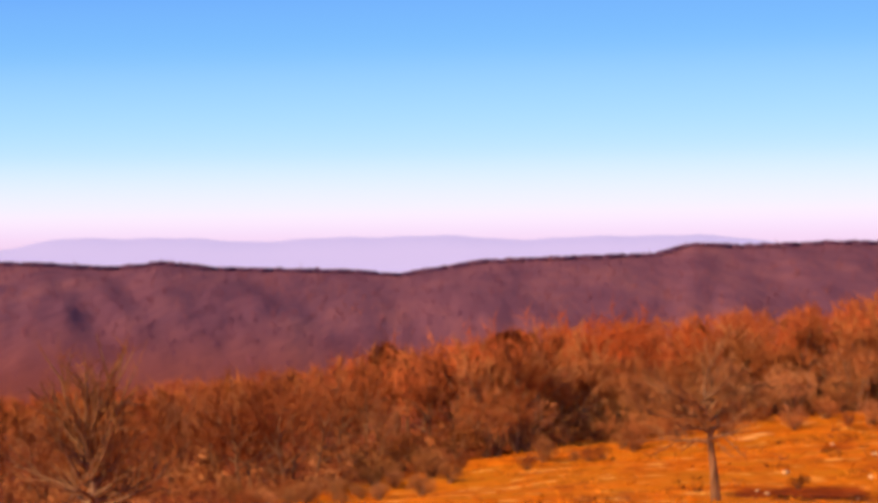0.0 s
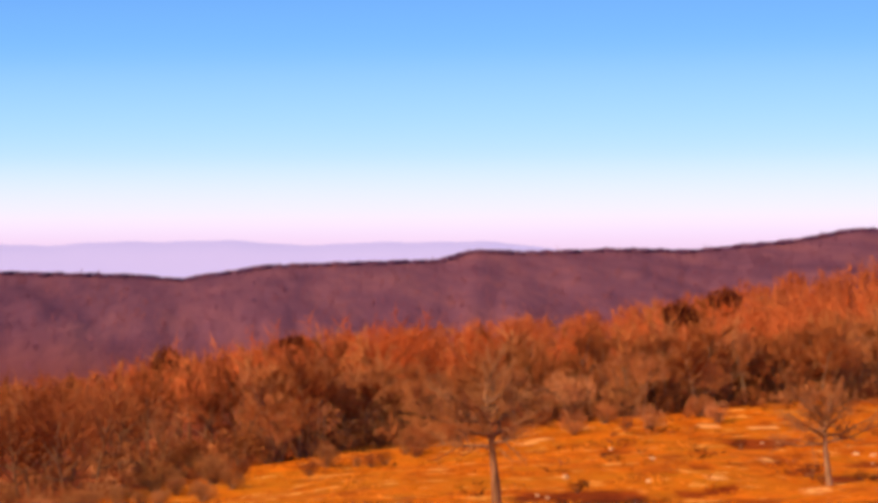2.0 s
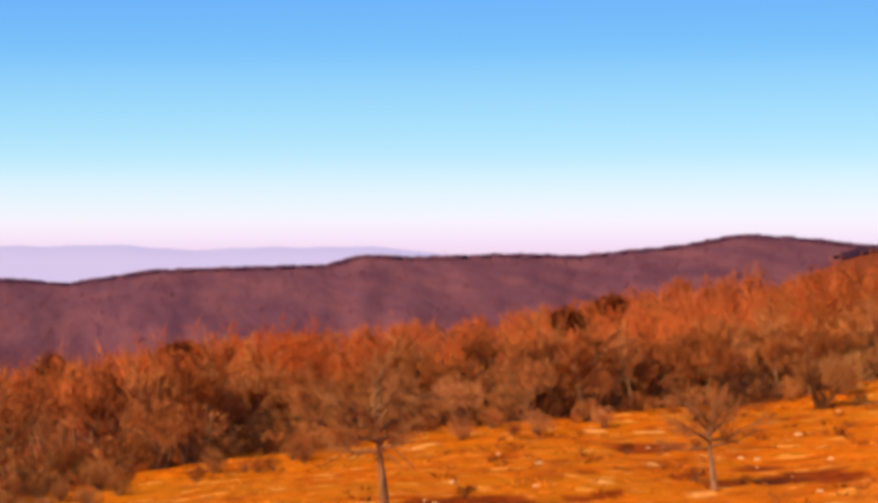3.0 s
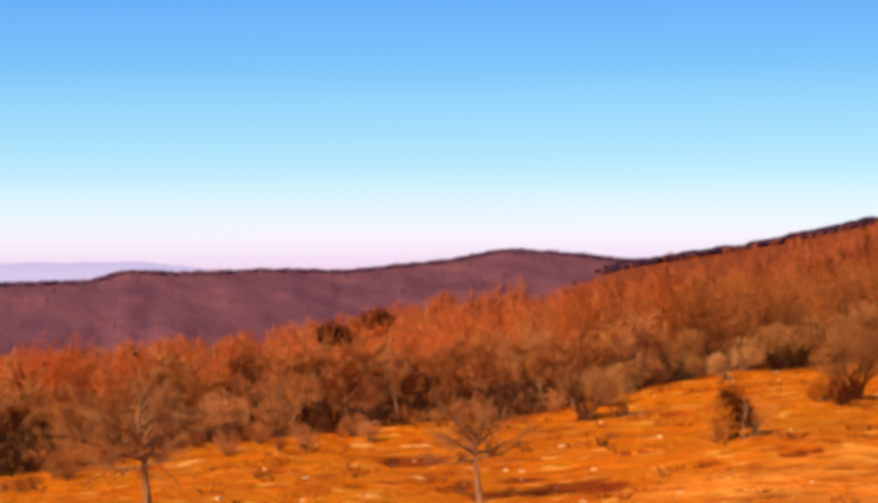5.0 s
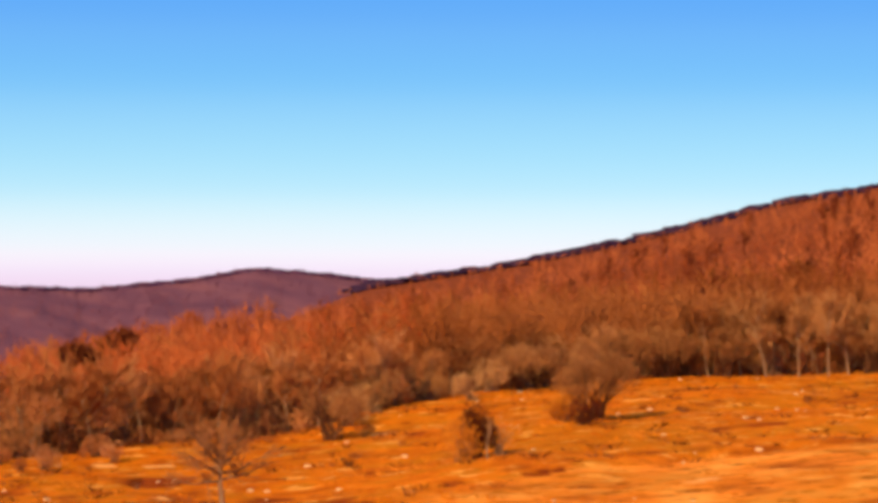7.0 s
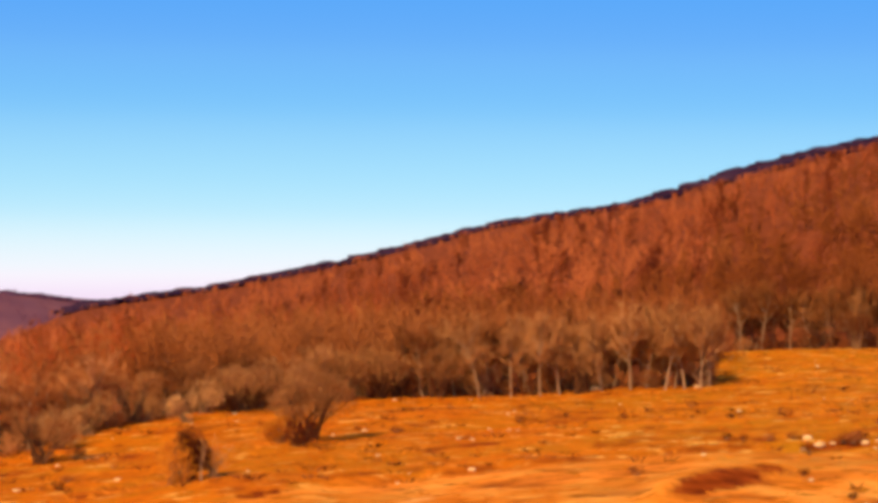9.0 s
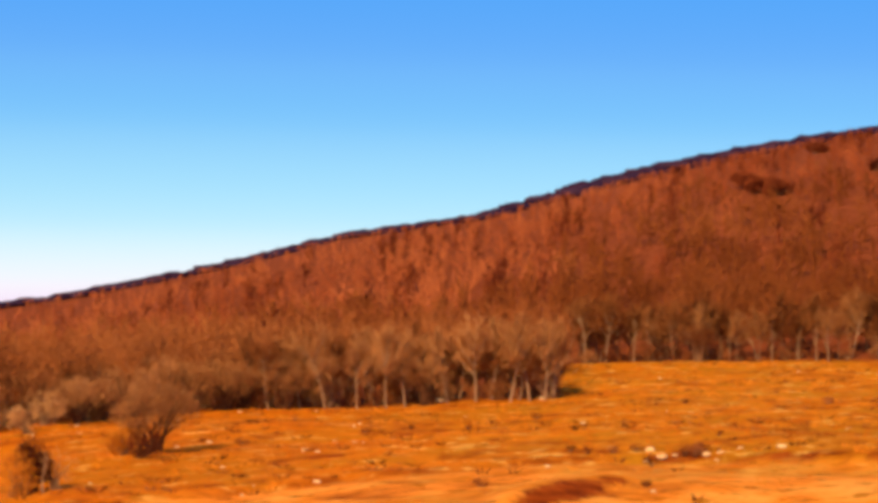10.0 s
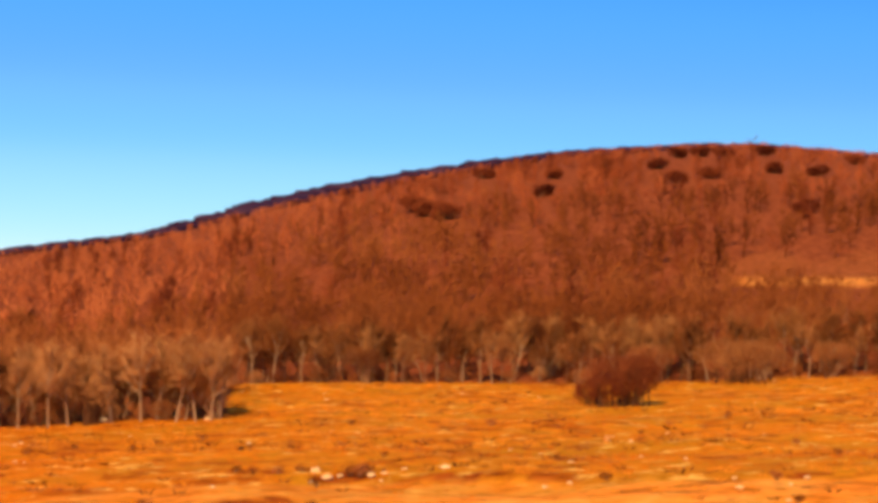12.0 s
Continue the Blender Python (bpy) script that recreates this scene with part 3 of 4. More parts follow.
def single_tree(name, label, category, seed, height, width, place, crown_mat, trunk_mat=None, turn=0.0, **kw):
    rng = np.random.default_rng(seed)
    wood, crown, arms = dome_parts(rng, height, width, **kw) if "sprays" in kw else tree_parts(rng, height, width, **kw)
    root = new(name)
    root.matrix_world = Matrix.Translation(place) @ Matrix.Rotation(turn, 4, "Z")
    if wood:
        mesh_object("trunk", wood[0] - [0, 0, 0.15 * height / 5], wood[1], trunk_mat or m_bark, root, smooth=True)
    if crown:
        mesh_object("crown", *crown, crown_mat, root)
    down = np.array([0, 0, 0.15 * height / 5])
    for av, af, *twigs in arms:
        limb = mesh_object("limb" if wood else "stem", av - down, af, m_bark_dark if trunk_mat == m_bark_dark else m_bark, root, smooth=True)
        if twigs:
            mesh_object("twig_spray", twigs[0] - down, twigs[1], crown_mat, limb)
    return tagged(root, label, category)


def lump(rng, template_count, **kw):
    """Light tree templates, one metre high, to be joined by the hundred."""
    out = []
    for _ in range(template_count):
        wood, fine = skeleton_of(rng, 1.0, kw["width"], kw["stem"], kw["limbs"], kw["branches"], kw["twigs"], kw.get("stems", 1), kw.get("up", 0.6), kw.get("twig_len", 0.2))
        w = [s for s in wood if s[4] == 0]
        v1, f1 = tubes([s[0] for s in w], [s[1] for s in w], [s[2] for s in w], [s[3] for s in w], 3)
        limb = [s for s in wood if s[4] == 1]
        ends = [(limb[i][0], limb[i + 2][1], limb[i][2] * 1.2) for i in range(0, len(limb), 3)]
        p0 = [e[0] for e in ends] + [s[0] for s in fine]
        p1 = [e[1] for e in ends] + [s[1] for s in fine]
        rr = [e[2] for e in ends] + [kw["thick"] * rng.uniform(0.6, 1.4) for _ in fine]
        v2, f2 = spikes(p0, p1, rr)
        tris = np.concatenate([f1[:, [0, 1, 2]], f1[:, [0, 2, 3]]])
        out.append((np.concatenate([v1, v2]), np.concatenate([tris, f2 + len(v1)]), len(tris)))
    return out


def join_trees(name, label, category, templates, places, heights, material, rng, tones=None, smooth=False, bark=None):
    """One object of many small trees."""
    vs, fs, ts, ms, base = [], [], [], [], 0
    for i, (p, h) in enumerate(zip(places, heights)):
        v, f, nw = templates[rng.integers(len(templates))]
        a = rng.uniform(0, 6.28)
        ca, sa_ = math.cos(a), math.sin(a)
        wv = h * rng.uniform(0.85, 1.2)
        q = np.stack([(v[:, 0] * ca - v[:, 1] * sa_) * wv, (v[:, 0] * sa_ + v[:, 1] * ca) * wv, v[:, 2] * h], -1) + np.asarray(p)
        vs.append(q)
        fs.append(f + base)
        ms.append(np.arange(len(f)) < nw)
        base += len(v)
        ts.append(np.full(len(v), rng.uniform(0, 1) if tones is None else tones[i]))
    v, f, t = np.concatenate(vs), np.concatenate(fs), np.concatenate(ts)
    me = bpy.data.meshes.new(name)
    me.vertices.add(len(v))
    me.vertices.foreach_set("co", v.astype(np.float32).ravel())
    me.loops.add(len(f) * 3)
    me.loops.foreach_set("vertex_index", f.astype(np.int32).ravel())
    me.polygons.add(len(f))
    me.polygons.foreach_set("loop_start", np.arange(0, len(f) * 3, 3, dtype=np.int32))
    at = me.attributes.new("tone", "FLOAT", "POINT")
    at.data.foreach_set("value", t.astype(np.float32))
    if smooth:
        me.polygons.foreach_set("use_smooth", np.ones(len(f), bool))
    me.update(calc_edges=True)
    me.materials.append(material)
    if bark:
        me.materials.append(bark)
        me.polygons.foreach_set("material_index", np.concatenate(ms).astype(np.int32))
    return tagged(new(name, me), label, category, kind="stuff")


def scatter(rng, n, u0, u1, r0, r1, keep):
    """Places spread evenly over a sector, where keep(u, r) is above a random number."""
    u = rng.uniform(u0, u1, n)
    r = np.sqrt(rng.uniform(r0 * r0, r1 * r1, n))
    ok = keep(u, r) > rng.uniform(0, 1, n)
    u, r = u[ok], r[ok]
    z = land(u, r) + EYE
    return u, r, np.stack([r * np.sin(u / F), r * np.cos(u / F), z], -1)


rng = np.random.default_rng(7)


def crest_at(u):
    return np.interp(u, CREST[:, 0], CREST[:, 2])


def in_glade(u, r):
    sl = land(u, r) / r * F
    return (u > 3325 + 30 * np.sin(sl * 0.11)) & (sl > 116) & (sl < 208) & (r > 260) & (vnoise(u / 16, sl / 9, 23) < np.where(sl > 168, 0.6, 0.95))


# woods on the near hill: fuller trees in the rows behind the meadow, lighter ones higher up, scrub between
near_templates = lump(rng, 8, width=0.95, stem=0.22, limbs=9, branches=3, twigs=7, up=0.85, thick=0.0052, twig_len=0.17)
high_templates = lump(rng, 8, width=0.72, stem=0.2, limbs=6, branches=2, twigs=5, up=1.2, thick=0.0105, twig_len=0.24)
scrub_templates = lump(rng, 8, width=1.1, stem=0.08, limbs=9, branches=1, twigs=6, stems=3, up=0.6, thick=0.016, twig_len=0.3)


DARKS = [(886, 230, 7.7), (818, 208, 7.0), (128, 188, 6.9), (-100, 196, 6.4)]      # round oaks in the wood


TOPS = [(2782, 270), (2808, 262), (2840, 258), (3246, 372), (3330, 372), (3290, 374), (3027, 333), (3007, 300), (2902, 331), (3216, 352),
        (3251, 328), (3418, 345), (3496, 340), (3310, 336), (3477, 275), (3400, 376), (3560, 360)]


def under_oaks(u, r):
    """The oaks and hilltop shrubs shade out the young trees round them."""
    shade = np.zeros(len(u), bool)
    for ou, orr, _ in DARKS:
        shade |= (np.abs(u - ou) < 30) & (r > orr - 45) & (r < orr + 6)
    rise = land(u, r) / r * F
    for ou, slope in TOPS:
        shade |= (np.abs(u - ou) < 26) & (rise > slope - 34) & (rise < slope + 5) & (r > 260)
    return shade


def stand_tone(rng, u, r):
    """Lighter and darker stands of trees."""
    x_, y_ = r * np.sin(u / F), r * np.cos(u / F)
    return np.clip(0.5 + 0.9 * (vnoise(x_ / 26, y_ / 40, 7) - 0.5) + 0.5 * (vnoise(x_ / 9, y_ / 16, 8) - 0.5) + rng.normal(0, 0.13, len(u)), 0, 1)


def first_rows(u, r):
    e = edge_reach(u)
    front = (u < -380) & (r < 84)
    return ((r > e + 3) & (r < e + 45) & (r < crest_at(u)) & ~front & ~under_oaks(u, r)).astype(float)


def upper_wood(u, r):
    return ((r > edge_reach(u) + 40) & (r < crest_at(u) - 10) & ~in_glade(u, r) & ~under_oaks(u, r))


def tree_height(rng, u, r):
    base = np.interp(u, [-900, -400, 0, 200, 700, 1300, 2600, 3300], [3.8, 4.6, 5.6, 5.8, 5.4, 6.2, 6.8, 6.4])
    q = r / crest_at(u)
    top = np.where(u > 1150, np.interp(q, [0.5, 0.76, 0.88, 1.0], [1.0, 0.8, 0.42, 0.2]), 1.0)
    return base * top * rng.uniform(0.75, 1.18, len(u))


u, r, pl = scatter(rng, 4700, -950, 3850, 60, 320, first_rows)
hh, tone = tree_height(rng, u, r), np.clip(stand_tone(rng, u, r) + 0.15 * ease((400 - u) / 300), 0, 1)
close = (r < 135) & (u < 1000)
front = list(zip(u[close].tolist(), r[close].tolist(), hh[close].tolist()))
bay = ~close & (u > 1350 + rng.normal(0, 120, len(u)))
fringe = ~close & ~bay & (r < edge_reach(u) + 17 + rng.normal(0, 4, len(u)))
rest = ~close & ~bay & ~fringe
fringe &= rng.uniform(0, 1, len(u)) < 0.62
join_trees("wood_margin", "leafless grey-brown young trees in the first rows behind the meadow", "woods", near_templates, pl[fringe], hh[fringe] * 0.85, m_fringe, rng, tone[fringe], bark=m_bark)
join_trees("wood_margin", "leafless reddish-brown young trees behind the meadow", "woods", near_templates, pl[rest], hh[rest], m_margin, rng, tone[rest], bark=m_bark)
join_trees("wood_margin", "leafless brown young trees round the meadow bay", "woods", near_templates, pl[bay], hh[bay], m_brown, rng, np.clip(tone[bay] - 0.17 + 0.40 * (u[bay] < 2452), 0, 1), bark=m_bark)


def left_foot(u, r):
    return ((r > edge_reach(u) - 4) & (r < 124)) * 0.8


u, r, pl = scatter(rng, 420, -950, 60, 62, 124, left_foot)
join_trees("low_scrub", "low tan scrub under the front trees", "scrub", scrub_templates, pl, rng.uniform(0.9, 2.0, len(pl)), m_fringe, rng)


def edge_strip(u, r):
    d = r - edge_reach(u)
    return ((d > -1.5) & (d < 9)).astype(float)


u, r, pl = scatter(rng, 3400, 60, 1450, 112, 180, edge_strip)
join_trees("edge_scrub", "low tan scrub along the foot of the wood edge", "scrub", scrub_templates, pl, rng.uniform(0.5, 2.0, len(pl)), m_fringe, rng, np.clip(stand_tone(rng, u, r), 0, 1))
u, r, pl = scatter(rng, 2300, 1450, 3700, 160, 262, edge_strip)
join_trees("edge_scrub", "low brown scrub along the foot of the wood edge", "scrub", scrub_templates, pl, rng.uniform(0.7, 2.3, len(pl)), m_brown, rng, np.clip(stand_tone(rng, u, r) - 0.15 * ease((u - 2900) / 300), 0, 1))
u, r, pl = scatter(rng, 7900, -950, 3850, 110, 690, upper_wood)
hh, tone = tree_height(rng, u, r), stand_tone(rng, u, r)
low = r + rng.normal(0, 26, len(r)) < np.interp(u, [700, 1500, 2450, 2460, 3600], [200, 270, 335, 415, 465])
join_trees("lower_wood", "leafless brown trees on the lower hillside", "woods", high_templates, pl[low], hh[low], m_brown, rng, np.clip(0.5 + 0.8 * (tone[low] - 0.5) - 0.08 + 0.40 * ease((2550 - u[low]) / 350), 0, 1))
join_trees("hillside_wood", "dense leafless russet wood covering the upper hillside", "woods", high_templates, pl[~low], hh[~low], m_russet, rng, np.clip(0.5 + 0.7 * (tone[~low] - 0.5) + 0.14 + 0.28 * ease((2900 - u[~low]) / 600) - 0.2 * ease((1500 - u[~low]) / 500) + 0.12 * ease((r[~low] / crest_at(u[~low]) - 0.75) / 0.2), 0, 1))
u, r, pl = scatter(rng, 1800, -950, 3850, 110, 690, upper_wood)
join_trees("hillside_scrub", "low russet scrub among the hillside trees", "scrub", scrub_templates, pl, rng.uniform(1.6, 3.2, len(pl)) * np.interp(r / crest_at(u), [0.9, 1], [1, 0.7]), m_russet, rng, stand_tone(rng, u, r))


# slender dark trees in small stands on the slope
srng = np.random.default_rng(71)


def dark_stand(u, r):
    return (r > edge_reach(u) + 32) & (r < crest_at(u) * 0.84) & (vnoise(u / 60, r / 45, 24) > 0.62) & ~in_glade(u, r)


u, r, pl = scatter(srng, 1500, 1250, 3750, 150, 620, dark_stand)
join_trees("dark_stand", "stands of slender dark red-brown trees on the hillside", "woods", lump(srng, 6, width=0.34, stem=0.1, limbs=8, branches=1, twigs=5, up=2.2, thick=0.012, twig_len=0.2),
           pl, srng.uniform(6.5, 9.5, len(pl)), m_dark, srng, srng.uniform(0.3, 1.0, len(pl)))

# woods on the far ridge
def on_far(u, r):
    return np.clip((r - 1000) / 700, 0.25, 1)


def canopy_templates(rng, n):
    """Uneven rounded crowns for woods a mile and more away."""
    out = []
    for _ in range(n):
        bm = bmesh.new()
        bmesh.ops.create_icosphere(bm, subdivisions=2, radius=0.5)
        off = Vector(rng.uniform(-9, 9, 3))
        for v in bm.verts:
            k = 1 + 0.55 * noise.noise(v.co * 3.0 + off) + 0.3 * noise.noise(v.co * 7.0 + off)
            v.co = Vector((v.co.x * k * 3.2, v.co.y * k * 3.2, 0.35 + v.co.z * k))
        bmesh.ops.triangulate(bm, faces=bm.faces)
        bm.verts.index_update()
        out.append((np.array([v.co[:] for v in bm.verts]), np.array([[v.index for v in f.verts] for f in bm.faces if f.calc_center_median().z > 0.05]), 0))
        bm.free()
    return out


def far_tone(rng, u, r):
    """Stands of trees differ from slope to slope, and turn darker and bluer towards the ridge."""
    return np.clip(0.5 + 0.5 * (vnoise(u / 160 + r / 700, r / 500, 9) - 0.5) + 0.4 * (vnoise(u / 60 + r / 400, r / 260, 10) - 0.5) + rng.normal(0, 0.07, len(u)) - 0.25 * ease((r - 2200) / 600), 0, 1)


far_templates = lump(rng, 6, width=0.9, stem=0.15, limbs=4, branches=1, twigs=4, up=0.9, thick=0.035, twig_len=0.35)
u, r, pl = scatter(rng, 2200, -1000, 1500, 1050, 2790, on_far)
join_trees("far_wood", "leafless purple-grey woods on a distant ridge, distance haze put into their colour", "woods", far_templates, pl, rng.uniform(5, 10, len(pl)), m_purple, rng, np.clip(far_tone(rng, u, r) + 0.15, 0, 1))


# thickets added along both skylines, silhouette dark and haze put into their colours
def near_crest(u, r):
    d = r - crest_at(u)
    return ((d > -9) & (d < -1) & (u > 1300)).astype(float)


u, r, pl = scatter(rng, 52000, 1300, 3850, 420, 700, near_crest)
u, r, pl = u[:850], r[:850], pl[:850]
join_trees("crest_thicket", "leafless thicket along the hilltop skyline, silhouette shade put into its dark colour", "scrub", canopy_templates(rng, 8), pl, np.interp(u, [1300, 2300, 2480, 2850, 3000], [1.3, 1.7, 2.9, 3.0, 2.2]) * rng.uniform(0.7, 1.3, len(pl)), m_dusk, rng, smooth=True)
u = rng.uniform(-1000, 1500, 900)
r = RIDGE_AT + rng.uniform(-18, 4, 900)
pl = np.stack([r * np.sin(u / F), r * np.cos(u / F), land(u, r) + EYE], -1)
join_trees("ridge_thicket", "line of trees along the distant ridge, dark edge and haze put into their violet", "woods", canopy_templates(rng, 4), pl - [0, 0, 1.9], rng.uniform(5, 8, len(pl)), m_violet, rng, smooth=True)


# ---- trees and bushes one by one ----
def tree_set(name, label, category, group, specs, crown_mat, trunk_mat, shape, variants, seed):
    """Several alike plants: a few built, the rest copied. specs: bearing, distance, height."""
    made = []
    grng = np.random.default_rng(seed)
    for i, (u, r, h) in enumerate(specs):
        p = spot(u, r)
        turn = grng.uniform(0, 6.28)
        if len(made) < variants:
            ob = single_tree(name, label, category, seed + i, 1.0, place=p, crown_mat=crown_mat, trunk_mat=trunk_mat, turn=turn, **shape)
            made.append(ob)
            ob.matrix_world = ob.matrix_world @ Matrix.Scale(h, 4)
        else:
            src = made[int(grng.integers(len(made)))]
            ob = copy_thing(src, Matrix.Identity(4))
            ob.matrix_basis = Matrix.Translation(p) @ Matrix.Rotation(turn, 4, "Z") @ Matrix.Scale(h, 4)
        tagged(ob, group=group)


def edge_specs(seed, n, u0, u1, depth, h0, h1):
    g = np.random.default_rng(seed)
    out = []
    for i in range(n):
        uu = u0 + (u1 - u0) * (i + g.uniform(0.1, 0.9)) / n
        out.append((uu, float(edge_reach(uu)) + g.uniform(-1, depth), g.uniform(h0, h1)))
    return out


TREE = dict(width=0.72, stem=0.40, limbs=10, branches=5, twigs=11, up=1.1, low=0.5, thick=0.0055, twig_len=0.17, girth=0.022)
ROUND = dict(width=1.2, stem=0.04, sprays=800, thick=0.009, lobes=5, spray_len=0.15)
tree_set("young_tree", "leafless young tree with fine orange-brown twigs", "tree", "young trees before the valley", front, m_margin_own, m_bark,
         dict(width=0.85, stem=0.2, limbs=10, branches=4, twigs=10, up=0.9, thick=0.0042, twig_len=0.16, girth=0.022), 7, 500)
tree_set("edge_tree", "leafless tree with pale trunk and grey-brown twigs at the wood edge", "tree", "trees along the wood edge",
         edge_specs(12, 40, 1880, 2446, 9, 4.6, 6.2), m_grey_own, m_bark_pale, TREE, 6, 100)
tree_set("edge_tree", "tall leafless tree with pale trunk and tawny twigs before the wood", "tree", "tawny trees along the wood edge",
         [(1990, 183, 5.6), (2034, 182, 6.0), (2090, 183, 5.4), (2142, 182, 6.2), (2176, 183, 5.8), (2252, 184, 6.0), (2302, 184, 6.4), (2330, 186, 6.0), (2362, 184, 6.2), (2398, 185, 6.5), (2424, 184, 6.0), (2441, 186, 6.3)],
         m_tawny_own, m_bark_pale, TREE, 6, 140)
tree_set("edge_tree", "leafless tree with pale trunk and umber twigs at the wood edge", "tree", "umber trees along the wood edge",
         edge_specs(11, 34, 2456, 3650, 9, 5.2, 7.2), m_umber_own, m_bark_pale, TREE, 6, 120)
tree_set("edge_tree", "leafless tree with brown trunk and umber twigs at the wood edge", "tree", "brown trees along the wood edge",
         edge_specs(14, 34, 2460, 3650, 10, 4.8, 6.8), m_umber_own, m_bark, TREE, 5, 130)
tree_set("edge_tree", "leafless tree with pale trunk and tan twigs beside the meadow", "tree", "tan trees along the meadow", edge_specs(13, 46, 60, 1400, 7, 3.4, 5.2),
         m_fringe_own, m_bark_pale, TREE, 5, 150)
tree_set("edge_bush", "rounded leafless grey-brown bush at the wood edge", "bush", "bushes along the wood edge",
         edge_specs(21, 12, 1440, 2446, 5, 1.8, 3.0) + edge_specs(22, 14, 2470, 3650, 4, 1.6, 2.8) + edge_specs(23, 14, -200, 1240, 6, 1.6, 2.8),
         m_grey_own, m_bark, ROUND, 6, 200)

tree_set("edge_bush", "pale rounded hazel bush at the wood edge", "bush", "pale bushes at the wood edge",
         [(1512, 158, 2.5), (1543, 166, 3.0), (1290, 146, 3.0), (1340, 152, 2.6), (1440, 163, 2.4), (1610, 172, 3.2), (1905, 183, 2.6)], m_pale_own, m_bark, ROUND, 3, 250)
CROWNED = dict(width=0.98, stem=0.24, sprays=1050, thick=0.0068, lobes=7, spray_len=0.12, ring=0.33)
tree_set("round_tree", "round-crowned leafless grey-brown tree at the wood edge", "tree", "round-crowned trees at the wood edge",
         edge_specs(26, 12, 1400, 1880, 11, 4.4, 5.8) + edge_specs(27, 8, 1900, 2440, 8, 4.4, 5.6) + edge_specs(28, 6, 2480, 3640, 6, 4.2, 5.6),
         m_grey_own, m_bark, CROWNED, 5, 280)
tree_set("round_tree", "round-crowned leafless tan tree beside the meadow", "tree", "tan round-crowned trees along the meadow", edge_specs(25, 28, 80, 1380, 10, 3.6, 5.2),
         m_fringe_own, m_bark, CROWNED, 4, 290)
tree_set("round_tree", "round-crowned leafless tawny tree standing before the wood", "tree", "tawny trees before the wood",
         [(1598, 168, 4.2), (1626, 173, 4.6), (1690, 176, 4.6), (1786, 178, 4.8), (1853, 180, 4.9), (1890, 182, 4.3), (1958, 181, 4.8), (2216, 183, 4.4), (1262, 138, 4.2), (1345, 156, 3.4)], m_tawny_own, m_bark_dark, CROWNED, 5, 295)


def shrub_specs(seed, n, u0, u1):
    """Low shrubs strewn over the foot of the meadow."""
    g = np.random.default_rng(seed)
    out = []
    for uu in g.uniform(u0, u1, n):
        out.append((float(uu), float(edge_reach(uu)) - float(g.uniform(0, 1)) ** 1.6 * 15, float(g.uniform(0.6, 1.7))))
    return out


tree_set("meadow_shrub", "low leafless tawny shrub at the foot of the meadow", "shrub", "low shrubs at the foot of the meadow", shrub_specs(63, 30, -380, 330), m_tawny_own, m_bark, ROUND, 4, 260)
tree_set("meadow_shrub", "low leafless tan shrub at the foot of the meadow", "shrub", "tan shrubs at the foot of the meadow", shrub_specs(64, 26, -380, 900), m_fringe_own, m_bark, ROUND, 3, 265)
WEED = dict(width=1.7, stem=0.0, sprays=160, thick=0.03, spray_len=0.35)
wg = np.random.default_rng(61)
tree_set("weed_clump", "low dark clump of dead weeds in the grass", "weeds", "weed clumps on the meadow",
         [(2672, 119.8, 0.75), (2690, 119.2, 0.8), (2700, 120.5, 0.6), (1040, 96.5, 0.7), (1320, 140, 0.9), (2545, 121.5, 0.5), (2500, 121, 0.5), (2588, 122, 0.55), (2470, 122, 0.4)]
         + [(float(a), float(b), float(c)) for a, b, c in zip(wg.uniform(560, 3620, 40), wg.uniform(88, 170, 40), wg.uniform(0.3, 0.65, 40)) if b < float(edge_reach(a)) - 4],
         m_brown_own, m_bark, WEED, 4, 270)

# single trees and bushes on the meadow
single_tree("meadow_tree", "small bare tree, forked trunk, wide crown, on the meadow", "tree", 33, 4.9, 5.2, spot(488, 82), m_tawny_own, m_bark,
            stem=0.50, limbs=16, branches=9, twigs=15, up=0.26, low=0.0, thick=0.012, twig_len=0.13, girth=0.044, limb_parts=True, lean=0.02)
single_tree("meadow_tree", "small bare tree with a pale leaning trunk on the meadow", "tree", 38, 4.0, 4.6, spot(1074, 93), m_tawny_own, m_bark_pale,
            stem=0.48, limbs=16, branches=8, twigs=13, up=0.24, low=0.0, thick=0.011, twig_len=0.13, girth=0.042, limb_parts=True, lean=0.12)
single_tree("bare_tree", "bare tree with many forked pale branches", "tree", 41, 8.0, 6.2, spot(-622, 80), m_grey_own, m_bark_pale,
            stem=0.16, limbs=24, branches=8, twigs=8, up=0.9, thick=0.014, twig_len=0.12, girth=0.040, limb_parts=True)
# added dark bush: its colour gives the shaded heart of the ochre one
single_tree("meadow_bush", "round dark brown bush put in as the shaded heart of an ochre one", "bush", 51, 3.1, 1.9, spot(1524, 115.2), m_oak_own, m_bark_dark,
            stem=0.10, sprays=1500, thick=0.022, lobes=4, spray_len=0.17, stem_parts=True)
single_tree("meadow_bush", "rounded ochre bush beside a lower brown one", "bush", 55, 2.8, 2.5, spot(1492, 113.2), m_ochre_own, m_bark,
            stem=0.0, sprays=760, thick=0.02, lobes=3, spray_len=0.18, stem_parts=True)
single_tree("meadow_bush", "thin grey bare bush beside two fuller ones", "bush", 58, 2.4, 2.8, spot(1566, 115), m_pale_own, m_bark,
            stem=0.05, sprays=330, thick=0.013, lobes=3, spray_len=0.2, stem_parts=True)
single_tree("sapling", "thin pale bare sapling before the bushes", "tree", 56, 2.1, 1.0, spot(1540, 112), m_pale_own, m_bark_pale,
            stem=0.5, limbs=5, branches=3, twigs=4, up=1.2, thick=0.01, twig_len=0.15, girth=0.03)
